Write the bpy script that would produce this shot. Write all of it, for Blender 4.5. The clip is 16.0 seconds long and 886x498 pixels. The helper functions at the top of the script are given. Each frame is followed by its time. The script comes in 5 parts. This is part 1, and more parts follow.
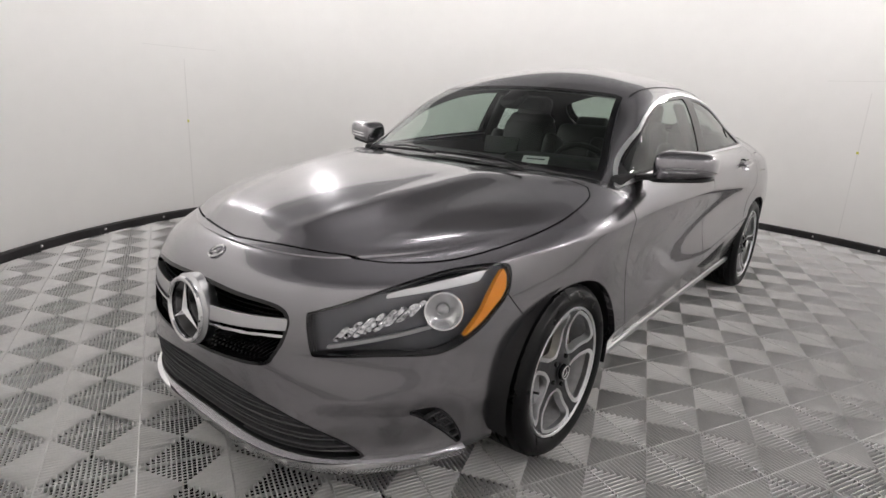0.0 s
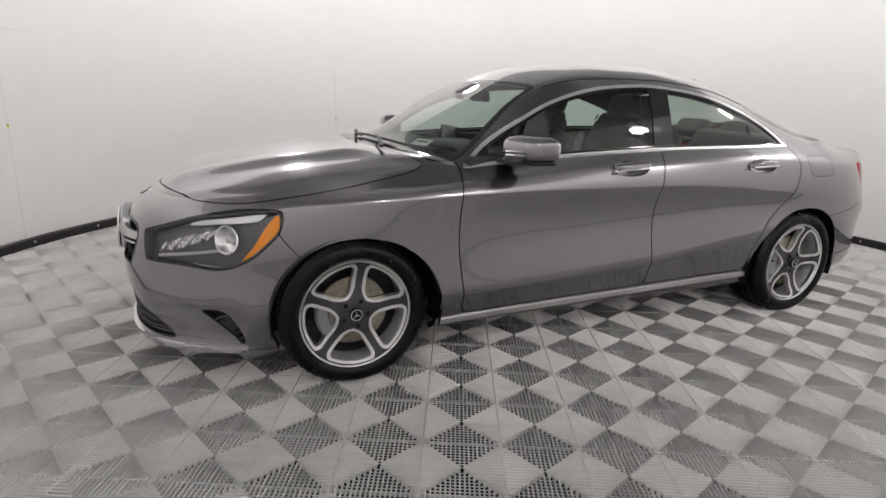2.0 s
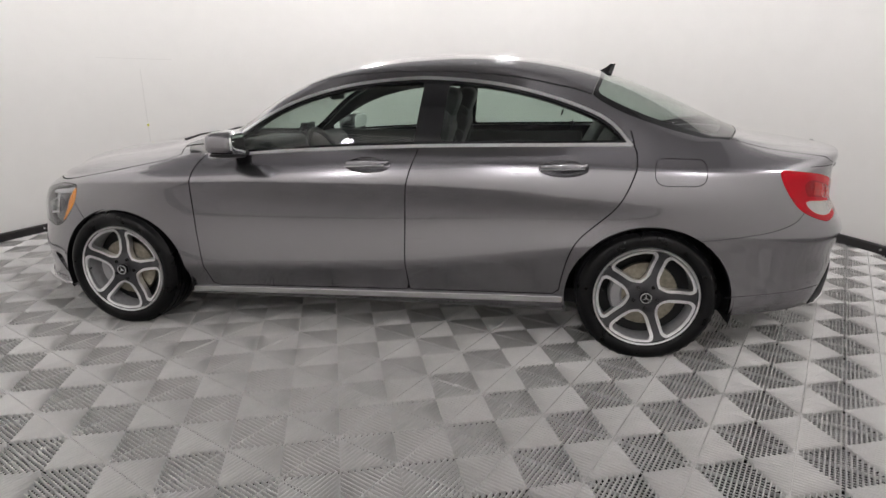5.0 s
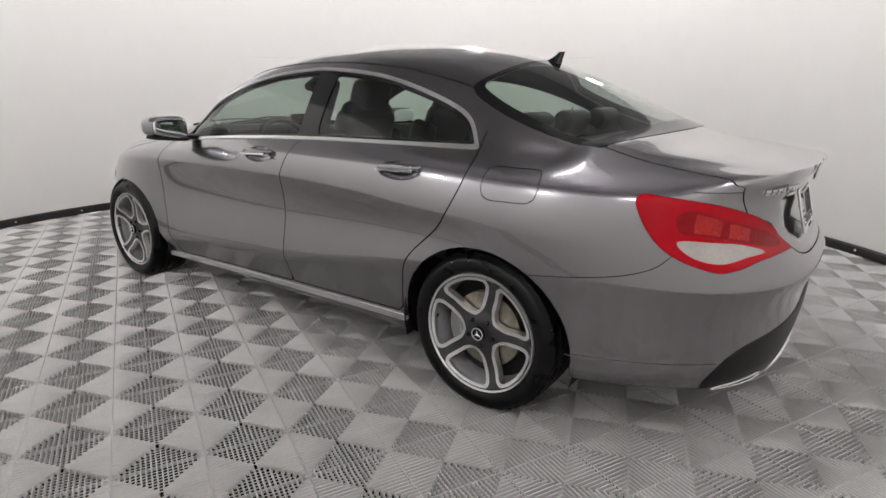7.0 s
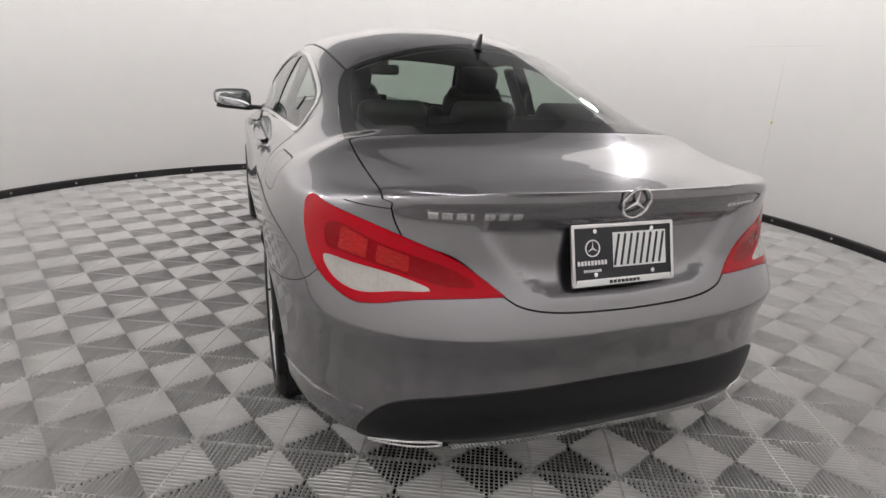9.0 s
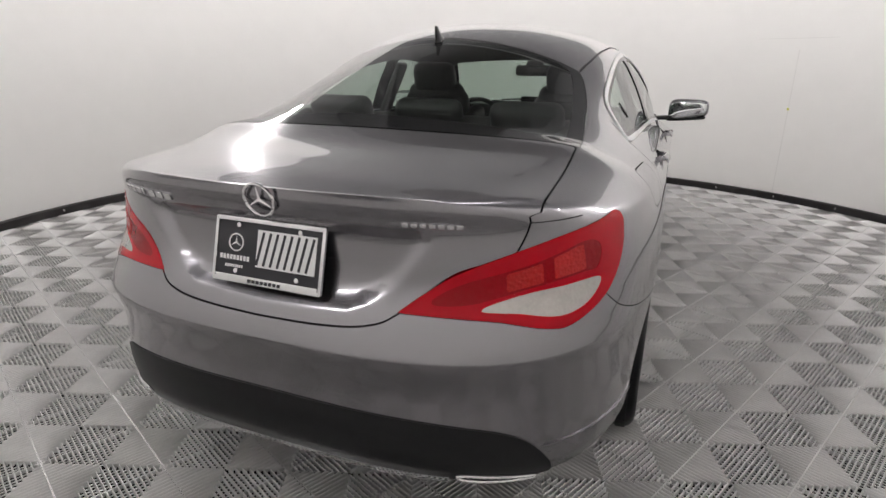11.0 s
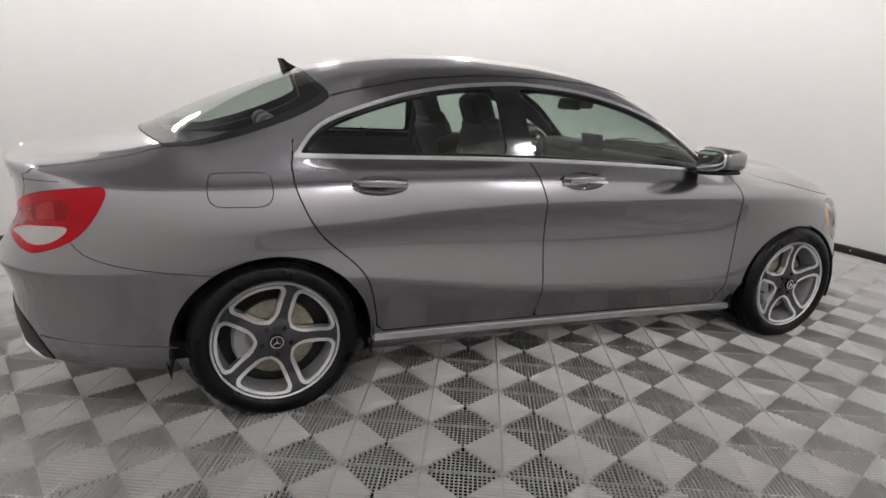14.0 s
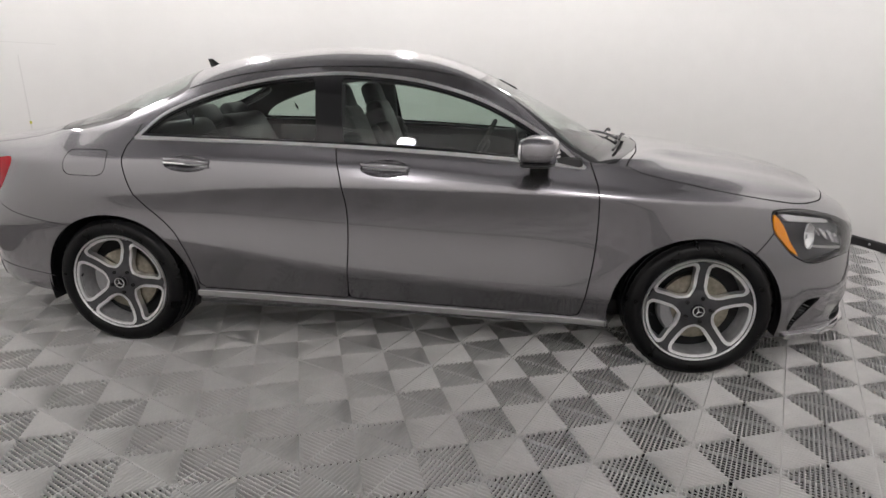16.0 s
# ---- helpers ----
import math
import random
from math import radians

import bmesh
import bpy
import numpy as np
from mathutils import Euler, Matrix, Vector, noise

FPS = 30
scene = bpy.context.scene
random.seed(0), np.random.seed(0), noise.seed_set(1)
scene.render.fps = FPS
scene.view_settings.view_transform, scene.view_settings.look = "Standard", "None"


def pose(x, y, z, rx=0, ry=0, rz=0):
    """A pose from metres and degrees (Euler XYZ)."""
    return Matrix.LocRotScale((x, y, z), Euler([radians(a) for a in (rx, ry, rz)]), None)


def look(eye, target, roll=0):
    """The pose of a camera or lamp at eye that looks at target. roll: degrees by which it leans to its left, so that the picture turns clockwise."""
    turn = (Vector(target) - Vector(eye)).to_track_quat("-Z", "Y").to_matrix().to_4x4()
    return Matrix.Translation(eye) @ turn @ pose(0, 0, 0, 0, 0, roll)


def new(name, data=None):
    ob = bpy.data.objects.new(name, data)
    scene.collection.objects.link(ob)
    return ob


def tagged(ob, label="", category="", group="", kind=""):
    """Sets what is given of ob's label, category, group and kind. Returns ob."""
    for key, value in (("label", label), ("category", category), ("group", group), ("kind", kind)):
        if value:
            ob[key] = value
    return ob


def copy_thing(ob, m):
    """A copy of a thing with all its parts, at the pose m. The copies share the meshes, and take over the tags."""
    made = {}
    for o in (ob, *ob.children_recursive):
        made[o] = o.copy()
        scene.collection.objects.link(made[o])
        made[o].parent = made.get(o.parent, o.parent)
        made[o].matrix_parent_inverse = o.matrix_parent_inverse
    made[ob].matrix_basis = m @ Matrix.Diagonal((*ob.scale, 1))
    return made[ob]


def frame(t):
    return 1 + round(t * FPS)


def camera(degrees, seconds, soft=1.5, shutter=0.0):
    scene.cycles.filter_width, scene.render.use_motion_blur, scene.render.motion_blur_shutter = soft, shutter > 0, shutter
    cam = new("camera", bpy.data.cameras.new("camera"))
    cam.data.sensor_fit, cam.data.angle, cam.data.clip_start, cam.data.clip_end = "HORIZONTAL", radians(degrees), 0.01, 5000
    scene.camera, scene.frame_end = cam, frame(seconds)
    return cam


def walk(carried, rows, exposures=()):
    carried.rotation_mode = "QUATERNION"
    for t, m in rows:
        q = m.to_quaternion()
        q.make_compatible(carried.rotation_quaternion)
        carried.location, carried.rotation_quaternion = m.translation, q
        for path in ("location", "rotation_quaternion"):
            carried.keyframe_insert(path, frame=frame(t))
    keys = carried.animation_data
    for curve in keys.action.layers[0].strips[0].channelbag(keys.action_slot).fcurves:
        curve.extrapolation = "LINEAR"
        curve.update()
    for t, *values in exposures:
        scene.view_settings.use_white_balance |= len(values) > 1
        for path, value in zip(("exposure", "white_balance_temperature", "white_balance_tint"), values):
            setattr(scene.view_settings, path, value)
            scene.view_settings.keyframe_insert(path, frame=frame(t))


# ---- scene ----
import collections

cam = camera(75.97, 16.0)
PATH = [
    (0, (3.057, 1.657, 1.233), (1.556, 0.445, 0.705), 2.79),
    (0.5, (2.881, 2.069, 1.247), (1.544, 0.676, 0.726), 2.56),
    (1, (2.630, 2.407, 1.228), (1.475, 0.866, 0.689), 2.36),
    (1.5, (2.290, 2.764, 1.232), (1.328, 1.094, 0.696), 2.25),
    (2, (1.926, 3.027, 1.214), (1.147, 1.263, 0.683), 2.26),
    (2.5, (1.518, 3.226, 1.225), (0.911, 1.395, 0.696), 2.22),
    (3, (1.079, 3.404, 1.255), (0.610, 1.537, 0.715), 2.32),
    (3.5, (0.627, 3.487, 1.258), (0.293, 1.591, 0.716), 2.23),
    (4, (0.128, 3.538, 1.278), (0.010, 1.612, 0.752), 1.19),
    (4.2, (-0.064, 3.528, 1.246), (-0.106, 1.603, 0.705), 0.73),
    (4.6, (-0.462, 3.509, 1.256), (-0.319, 1.591, 0.709), 0.25),
    (5.1, (-0.938, 3.416, 1.246), (-0.569, 1.530, 0.693), -0.33),
    (5.6, (-1.389, 3.263, 1.233), (-0.797, 1.435, 0.677), -0.60),
    (6, (-1.725, 3.098, 1.223), (-0.961, 1.335, 0.667), -0.57),
    (6.3, (-1.963, 2.972, 1.233), (-1.082, 1.265, 0.675), -0.38),
    (6.5, (-2.121, 2.835, 1.197), (-1.138, 1.186, 0.637), -0.21),
    (7, (-2.437, 2.533, 1.207), (-1.285, 0.993, 0.658), 0.24),
    (7.5, (-2.772, 2.209, 1.198), (-1.429, 0.821, 0.680), 0.60),
    (8, (-3.040, 1.853, 1.206), (-1.520, 0.665, 0.679), 0.94),
    (8.5, (-3.283, 1.410, 1.218), (-1.612, 0.468, 0.653), 1.27),
    (9, (-3.451, 0.959, 1.233), (-1.667, 0.291, 0.624), 2.33),
    (9.2, (-3.495, 0.783, 1.235), (-1.676, 0.219, 0.624), 2.44),
    (9.6, (-3.526, 0.406, 1.239), (-1.644, 0.140, 0.617), 1.76),
    (10.1, (-3.516, -0.060, 1.238), (-1.619, 0.025, 0.609), 1.45),
    (10.6, (-3.437, -0.517, 1.231), (-1.587, -0.083, 0.607), 1.11),
    (11, (-3.328, -0.870, 1.223), (-1.557, -0.172, 0.610), 0.89),
    (11.3, (-3.209, -1.127, 1.227), (-1.530, -0.225, 0.622), -0.09),
    (11.5, (-3.125, -1.287, 1.195), (-1.499, -0.274, 0.620), 0.88),
    (12, (-2.921, -1.674, 1.198), (-1.448, -0.446, 0.630), 1.32),
    (12.5, (-2.644, -2.065, 1.206), (-1.376, -0.629, 0.633), 1.80),
    (13, (-2.324, -2.379, 1.208), (-1.256, -0.779, 0.662), 2.20),
    (13.5, (-1.939, -2.704, 1.242), (-1.054, -0.990, 0.711), 2.82),
    (14, (-1.505, -2.920, 1.239), (-0.798, -1.126, 0.708), 2.38),
    (14.5, (-1.017, -3.131, 1.258), (-0.539, -1.267, 0.713), 1.67),
    (15, (-0.525, -3.253, 1.246), (-0.282, -1.346, 0.697), 1.36),
    (15.5, (-0.011, -3.286, 1.270), (0.006, -1.369, 0.697), 1.12),
    (16, (0.487, -3.270, 1.270), (0.281, -1.366, 0.694), 0.56),
]
walk(cam, [(t, look(eye, target, roll)) for t, eye, target, roll in PATH])

# ---- light: a round photo booth under an added, unseen drum lamp with a brim, with small lamp heads round its edge ----
ROOM_C = Vector((-0.017, 0.10, 0.0))
ROOM_R, ROOM_H, WALL_H = 3.70, 5.00, 3.10
DRUM_POWER = 16.0
SPOT_POWER = 66.0
# bearing of each small lamp head; paint highlights show lamps, number and places are assumed
SPOTS = (70, 100, 134, 166, 262, 292)

world = bpy.data.worlds.new("booth_world")
scene.world = world
world.use_nodes = True
world.node_tree.nodes["Background"].inputs[0].default_value = (0.9, 0.93, 1.0, 1)
world.node_tree.nodes["Background"].inputs[1].default_value = 0.02


# ---- materials ----
def material(name, color, rough=0.5, metal=0.0, coat=0.0, coat_rough=0.03, spec=0.5):
    m = bpy.data.materials.new(name)
    m.use_nodes = True
    b = m.node_tree.nodes["Principled BSDF"]
    b.inputs["Base Color"].default_value = (*color, 1)
    b.inputs["Roughness"].default_value = rough
    b.inputs["Metallic"].default_value = metal
    b.inputs["Coat Weight"].default_value = coat
    b.inputs["Coat Roughness"].default_value = coat_rough
    b.inputs["Specular IOR Level"].default_value = spec
    return m


def bsdf(m):
    return m.node_tree.nodes["Principled BSDF"]


def grain(m, scale, amount, bump=0.0, bump_dist=0.001, detail=4.0, rough_amount=0.0):
    """Uneven colour, gloss and relief from noise in the object's own metres."""
    nt = m.node_tree
    b = bsdf(m)
    co = nt.nodes.new("ShaderNodeTexCoord")
    col = tuple(b.inputs["Base Color"].default_value)[:3]
    big = nt.nodes.new("ShaderNodeTexNoise")
    big.inputs["Scale"].default_value = scale * 0.12
    big.inputs["Detail"].default_value = 3
    fine = nt.nodes.new("ShaderNodeTexNoise")
    fine.inputs["Scale"].default_value = scale
    fine.inputs["Detail"].default_value = detail
    nt.links.new(co.outputs["Object"], big.inputs["Vector"])
    nt.links.new(co.outputs["Object"], fine.inputs["Vector"])
    add = nt.nodes.new("ShaderNodeMath")
    add.operation = "ADD"
    nt.links.new(big.outputs["Fac"], add.inputs[0])
    nt.links.new(fine.outputs["Fac"], add.inputs[1])
    mr = nt.nodes.new("ShaderNodeMapRange")
    mr.inputs["From Min"].default_value = 0.6
    mr.inputs["From Max"].default_value = 1.4
    nt.links.new(add.outputs[0], mr.inputs["Value"])
    mix = nt.nodes.new("ShaderNodeMix")
    mix.data_type = "RGBA"
    mix.inputs["A"].default_value = (*[c * (1 - amount) for c in col], 1)
    mix.inputs["B"].default_value = (*[min(1, c * (1 + amount)) for c in col], 1)
    nt.links.new(mr.outputs["Result"], mix.inputs["Factor"])
    nt.links.new(mix.outputs["Result"], b.inputs["Base Color"])
    if rough_amount:
        r = b.inputs["Roughness"].default_value
        rr = nt.nodes.new("ShaderNodeMapRange")
        rr.inputs["From Min"].default_value = 0.3
        rr.inputs["From Max"].default_value = 0.7
        rr.inputs["To Min"].default_value = max(0.02, r - rough_amount)
        rr.inputs["To Max"].default_value = min(1, r + rough_amount)
        nt.links.new(big.outputs["Fac"], rr.inputs["Value"])
        nt.links.new(rr.outputs["Result"], b.inputs["Roughness"])
    if bump:
        bp = nt.nodes.new("ShaderNodeBump")
        bp.inputs["Strength"].default_value = bump
        bp.inputs["Distance"].default_value = bump_dist
        nt.links.new(fine.outputs["Fac"], bp.inputs["Height"])
        nt.links.new(bp.outputs["Normal"], b.inputs["Normal"])
    return m


def glow(name, color, strength):
    m = bpy.data.materials.new(name)
    m.use_nodes = True
    b = bsdf(m)
    b.inputs["Base Color"].default_value = (0.8, 0.8, 0.8, 1)
    b.inputs["Emission Color"].default_value = (*color, 1)
    b.inputs["Emission Strength"].default_value = strength
    return m


def glass(name, tint, rough=0.0):
    """Thin sheet glass: clear through, glossy on top."""
    m = bpy.data.materials.new(name)
    m.use_nodes = True
    nt = m.node_tree
    nt.nodes.remove(bsdf(m))
    out = nt.nodes["Material Output"]
    tr = nt.nodes.new("ShaderNodeBsdfTransparent")
    tr.inputs["Color"].default_value = (*tint, 1)
    gl = nt.nodes.new("ShaderNodeBsdfGlossy")
    gl.inputs["Roughness"].default_value = rough
    gl.inputs["Color"].default_value = (1, 1, 1, 1)
    lw = nt.nodes.new("ShaderNodeLayerWeight")
    lw.inputs["Blend"].default_value = 0.5
    pw = nt.nodes.new("ShaderNodeMath")
    pw.operation = "POWER"
    pw.inputs[1].default_value = 4.5
    nt.links.new(lw.outputs["Facing"], pw.inputs[0])
    fr = nt.nodes.new("ShaderNodeMath")
    fr.operation = "MULTIPLY_ADD"
    fr.inputs[1].default_value = 0.90
    fr.inputs[2].default_value = 0.045
    nt.links.new(pw.outputs[0], fr.inputs[0])
    mix = nt.nodes.new("ShaderNodeMixShader")
    nt.links.new(fr.outputs[0], mix.inputs[0])
    nt.links.new(tr.outputs[0], mix.inputs[1])
    nt.links.new(gl.outputs[0], mix.inputs[2])
    nt.links.new(mix.outputs[0], out.inputs["Surface"])
    return m


def paint_material():
    m = material("grey_metallic_paint", (0.105, 0.102, 0.106), 0.24, 0.95, 1.0, 0.015)
    nt = m.node_tree
    b = bsdf(m)
    b.inputs["Coat IOR"].default_value = 1.6
    co = nt.nodes.new("ShaderNodeTexCoord")
    v = nt.nodes.new("ShaderNodeTexNoise")
    v.inputs["Scale"].default_value = 900
    nt.links.new(co.outputs["Object"], v.inputs["Vector"])
    mix = nt.nodes.new("ShaderNodeMix")
    mix.data_type = "RGBA"
    mix.inputs["A"].default_value = (0.195, 0.189, 0.203, 1)
    mix.inputs["B"].default_value = (0.335, 0.324, 0.345, 1)
    nt.links.new(v.outputs["Fac"], mix.inputs["Factor"])
    nt.links.new(mix.outputs["Result"], b.inputs["Base Color"])
    w = nt.nodes.new("ShaderNodeTexNoise")
    w.inputs["Scale"].default_value = 60
    w.inputs["Detail"].default_value = 1
    nt.links.new(co.outputs["Object"], w.inputs["Vector"])
    bp = nt.nodes.new("ShaderNodeBump")
    bp.inputs["Strength"].default_value = 0.02
    bp.inputs["Distance"].default_value = 0.002
    nt.links.new(w.outputs["Fac"], bp.inputs["Height"])
    nt.links.new(bp.outputs["Normal"], b.inputs["Coat Normal"])
    return m


PAINT = paint_material()
SHELL = material("underbody_black", (0.012, 0.012, 0.013), 0.7)
CHROME = material("chrome", (0.82, 0.82, 0.83), 0.07, 1.0)
BRIGHTTRIM = material("polished_trim", (0.90, 0.90, 0.90), 0.30, 1.0)
JOINT = grain(material("wall_joint_filler", (0.79, 0.78, 0.76), 0.8), 30, 0.05)
YELLOW = material("yellow_sticker", (0.65, 0.62, 0.08), 0.6)
SATIN = material("satin_aluminium", (0.62, 0.62, 0.63), 0.28, 1.0)
BLACK = grain(material("black_plastic", (0.011, 0.011, 0.012), 0.42, spec=0.35), 300, 0.3, 0.2, 0.0004)
GLOSSBLACK = material("gloss_black", (0.008, 0.008, 0.009), 0.08)
GLASS = glass("window_glass", (0.66, 0.745, 0.695))
TINT = glass("rear_window_glass", (0.62, 0.69, 0.65))
RUBBER = grain(material("tyre_rubber", (0.0045, 0.0045, 0.005), 0.33, spec=0.25), 120, 0.35, 0.3, 0.0006, 4, 0.1)
RIMGREY = grain(material("rim_dark_grey", (0.07, 0.07, 0.076), 0.35, 0.6, 0.4), 200, 0.15)
MACHINED = grain(material("machined_aluminium", (0.88, 0.88, 0.89), 0.42, 1.0), 220, 0.12)
WALL = grain(material("white_wall_paint", (0.86, 0.85, 0.83), 0.7), 6, 0.02, 0.05, 0.001, 5, 0.05)
CEIL = grain(material("grey_ceiling_paint", (0.20, 0.20, 0.202), 0.8), 6, 0.05)
MESHGREY = grain(material("grille_plastic", (0.08, 0.08, 0.083), 0.38), 300, 0.3)
TRIM = grain(material("black_base_trim", (0.016, 0.014, 0.015), 0.45), 90, 0.4)
TILE = grain(material("grey_tile_plastic", (0.76, 0.753, 0.744), 0.34, 0.52, spec=0.5), 160, 0.06, 0.10, 0.0003, 5, 0.05)
TILEBASE = grain(material("dark_tile_bed", (0.010, 0.010, 0.010), 0.9, spec=0.2), 40, 0.3)


LED = glow("fill_drum_glow", (1.0, 0.965, 0.965), DRUM_POWER)
HEAD_LED = glow("led_head", (1.0, 0.965, 0.965), SPOT_POWER)


# ---- mesh tools ----
def mesh_of(name, verts, faces, mat, normals=None, sharp=35):
    me = bpy.data.meshes.new(name)
    me.from_pydata([tuple(map(float, v)) for v in verts], [], [tuple(map(int, f)) for f in faces])
    me.validate()
    me.materials.append(mat)
    me.polygons.foreach_set("use_smooth", [True] * len(me.polygons))
    if normals is not None:
        me.normals_split_custom_set_from_vertices([tuple(map(float, n)) for n in normals])
    elif sharp:
        me.set_sharp_from_angle(angle=radians(sharp))
    return me


def thing(name, label, category, group="", kind="", at=(0, 0, 0)):
    ob = new(name)
    ob.empty_display_size = 0.1
    ob.location = at
    return tagged(ob, label, category, group, kind)


def put(name, me, parent=None, label=""):
    ob = new(name, me)
    ob.parent = parent
    if label:
        tagged(ob, label)
    return ob


def part(name, bm, mat, parent, label="", sharp=35):
    me = bpy.data.meshes.new(name)
    bm.to_mesh(me)
    bm.free()
    me.materials.append(mat)
    me.polygons.foreach_set("use_smooth", [True] * len(me.polygons))
    if sharp:
        me.set_sharp_from_angle(angle=radians(sharp))
    return put(name, me, parent, label)


def box(size, at=(0, 0, 0), bevel=0.0, turn=None, seg=2, bm=None):
    b = bmesh.new()
    bmesh.ops.create_cube(b, size=1)
    bmesh.ops.scale(b, vec=size, verts=b.verts)
    if bevel:
        bmesh.ops.bevel(b, geom=b.edges[:], offset=bevel, segments=seg, affect="EDGES", profile=0.5)
    if turn is not None:
        bmesh.ops.transform(b, matrix=turn, verts=b.verts)
    bmesh.ops.translate(b, vec=at, verts=b.verts)
    if bm is None:
        return b
    join(bm, b)
    return bm


def join(bm, b):
    me = bpy.data.meshes.new("tmp")
    b.to_mesh(me)
    b.free()
    bm.from_mesh(me)
    bpy.data.meshes.remove(me)
    return bm


def lathe(profile, n=48, axis="Y"):
    """Turn (radius, along) pairs round an axis; the profile is open."""
    verts, faces = [], []
    for k in range(n):
        a = 2 * math.pi * k / n
        for r, y in profile:
            verts.append((r * math.cos(a), y, r * math.sin(a)) if axis == "Y" else (r * math.cos(a), r * math.sin(a), y))
    m = len(profile)
    for k in range(n):
        for j in range(m - 1):
            a, b = k * m + j, ((k + 1) % n) * m + j
            faces.append((a, a + 1, b + 1, b))
    return verts, faces


def tube(points, radius, n=8, closed=False, flat=1.0):
    """A round rod along points; flat squeezes it in its up direction."""
    pts = [Vector(p) for p in points]
    verts, faces = [], []
    m = len(pts)
    up = Vector((0, 0, 1))
    for i, p in enumerate(pts):
        d = (pts[(i + 1) % m] - pts[i - 1]) if closed else (pts[min(i + 1, m - 1)] - pts[max(i - 1, 0)])
        d.normalize()
        s = d.cross(up)
        if s.length < 1e-3:
            s = d.cross(Vector((1, 0, 0)))
        s.normalize()
        w = s.cross(d)
        r = radius(i / max(1, m - 1)) if callable(radius) else radius
        for k in range(n):
            a = 2 * math.pi * k / n
            verts.append(p + s * (r * math.cos(a)) + w * (r * flat * math.sin(a)))
    for i in range(m if closed else m - 1):
        for k in range(n):
            a, b = i * n + k, ((i + 1) % m) * n + k
            c, e = i * n + (k + 1) % n, ((i + 1) % m) * n + (k + 1) % n
            faces.append((a, c, e, b))
    if not closed:
        faces.append(tuple(range(n))[::-1])
        faces.append(tuple((m - 1) * n + k for k in range(n)))
    return verts, faces


def spl(*pts):
    """A smooth curve through (x, y) pairs that never overshoots."""
    xs = np.array([p[0] for p in pts], float)
    ys = np.array([p[1] for p in pts], float)
    h, d = np.diff(xs), np.diff(ys) / np.diff(xs)
    t = np.zeros(len(xs))
    for i in range(1, len(xs) - 1):
        if d[i - 1] * d[i] > 0:
            w1, w2 = 2 * h[i] + h[i - 1], h[i] + 2 * h[i - 1]
            t[i] = (w1 + w2) / (w1 / d[i - 1] + w2 / d[i])
    t[0], t[-1] = d[0], d[-1]

    def f(x):
        x = np.clip(np.asarray(x, float), xs[0], xs[-1])
        i = np.clip(np.searchsorted(xs, x) - 1, 0, len(xs) - 2)
        s = (x - xs[i]) / h[i]
        return (ys[i] * (1 + 2 * s) * (1 - s) ** 2 + t[i] * h[i] * s * (1 - s) ** 2
                + ys[i + 1] * s * s * (3 - 2 * s) + t[i + 1] * h[i] * s * s * (s - 1))
    return f


def smooth(a, b, x):
    t = np.clip((np.asarray(x, float) - a) / (b - a), 0, 1)
    return t * t * (3 - 2 * t)


def loop_curve(points, n=8):
    """A closed smooth outline through points (Catmull-Rom); a point given as (x, y, 1) stays a sharp corner."""
    p = [np.array(q[:2], float) for q in points]
    hard = [len(q) > 2 for q in points]
    out = []
    m = len(p)
    for i in range(m):
        a, b, c, d = p[i - 1], p[i], p[(i + 1) % m], p[(i + 2) % m]
        if hard[i]:
            a = b - (c - b)
        if hard[(i + 1) % m]:
            d = c + (c - b)
        for k in range(n):
            t = k / n
            out.append(0.5 * (2 * b + (c - a) * t + (2 * a - 5 * b + 4 * c - d) * t * t + (3 * b - a - 3 * c + d) * t ** 3))
    return np.array(out)


def sdf(outline, px, py):
    """Signed distance to a closed outline: negative inside."""
    px, py = np.asarray(px, float), np.asarray(py, float)
    best = np.full(px.shape, 1e9)
    inside = np.zeros(px.shape, bool)
    m = len(outline)
    for i in range(m):
        (x0, y0), (x1, y1) = outline[i], outline[(i + 1) % m]
        ex, ey = x1 - x0, y1 - y0
        t = np.clip(((px - x0) * ex + (py - y0) * ey) / (ex * ex + ey * ey + 1e-12), 0, 1)
        best = np.minimum(best, np.hypot(px - x0 - t * ex, py - y0 - t * ey))
        cross = (y0 > py) != (y1 > py)
        with np.errstate(divide="ignore", invalid="ignore"):
            at = x0 + (py - y0) / (y1 - y0 if y1 != y0 else 1e-12) * ex
        inside ^= cross & (px < at)
    return np.where(inside, -best, best)


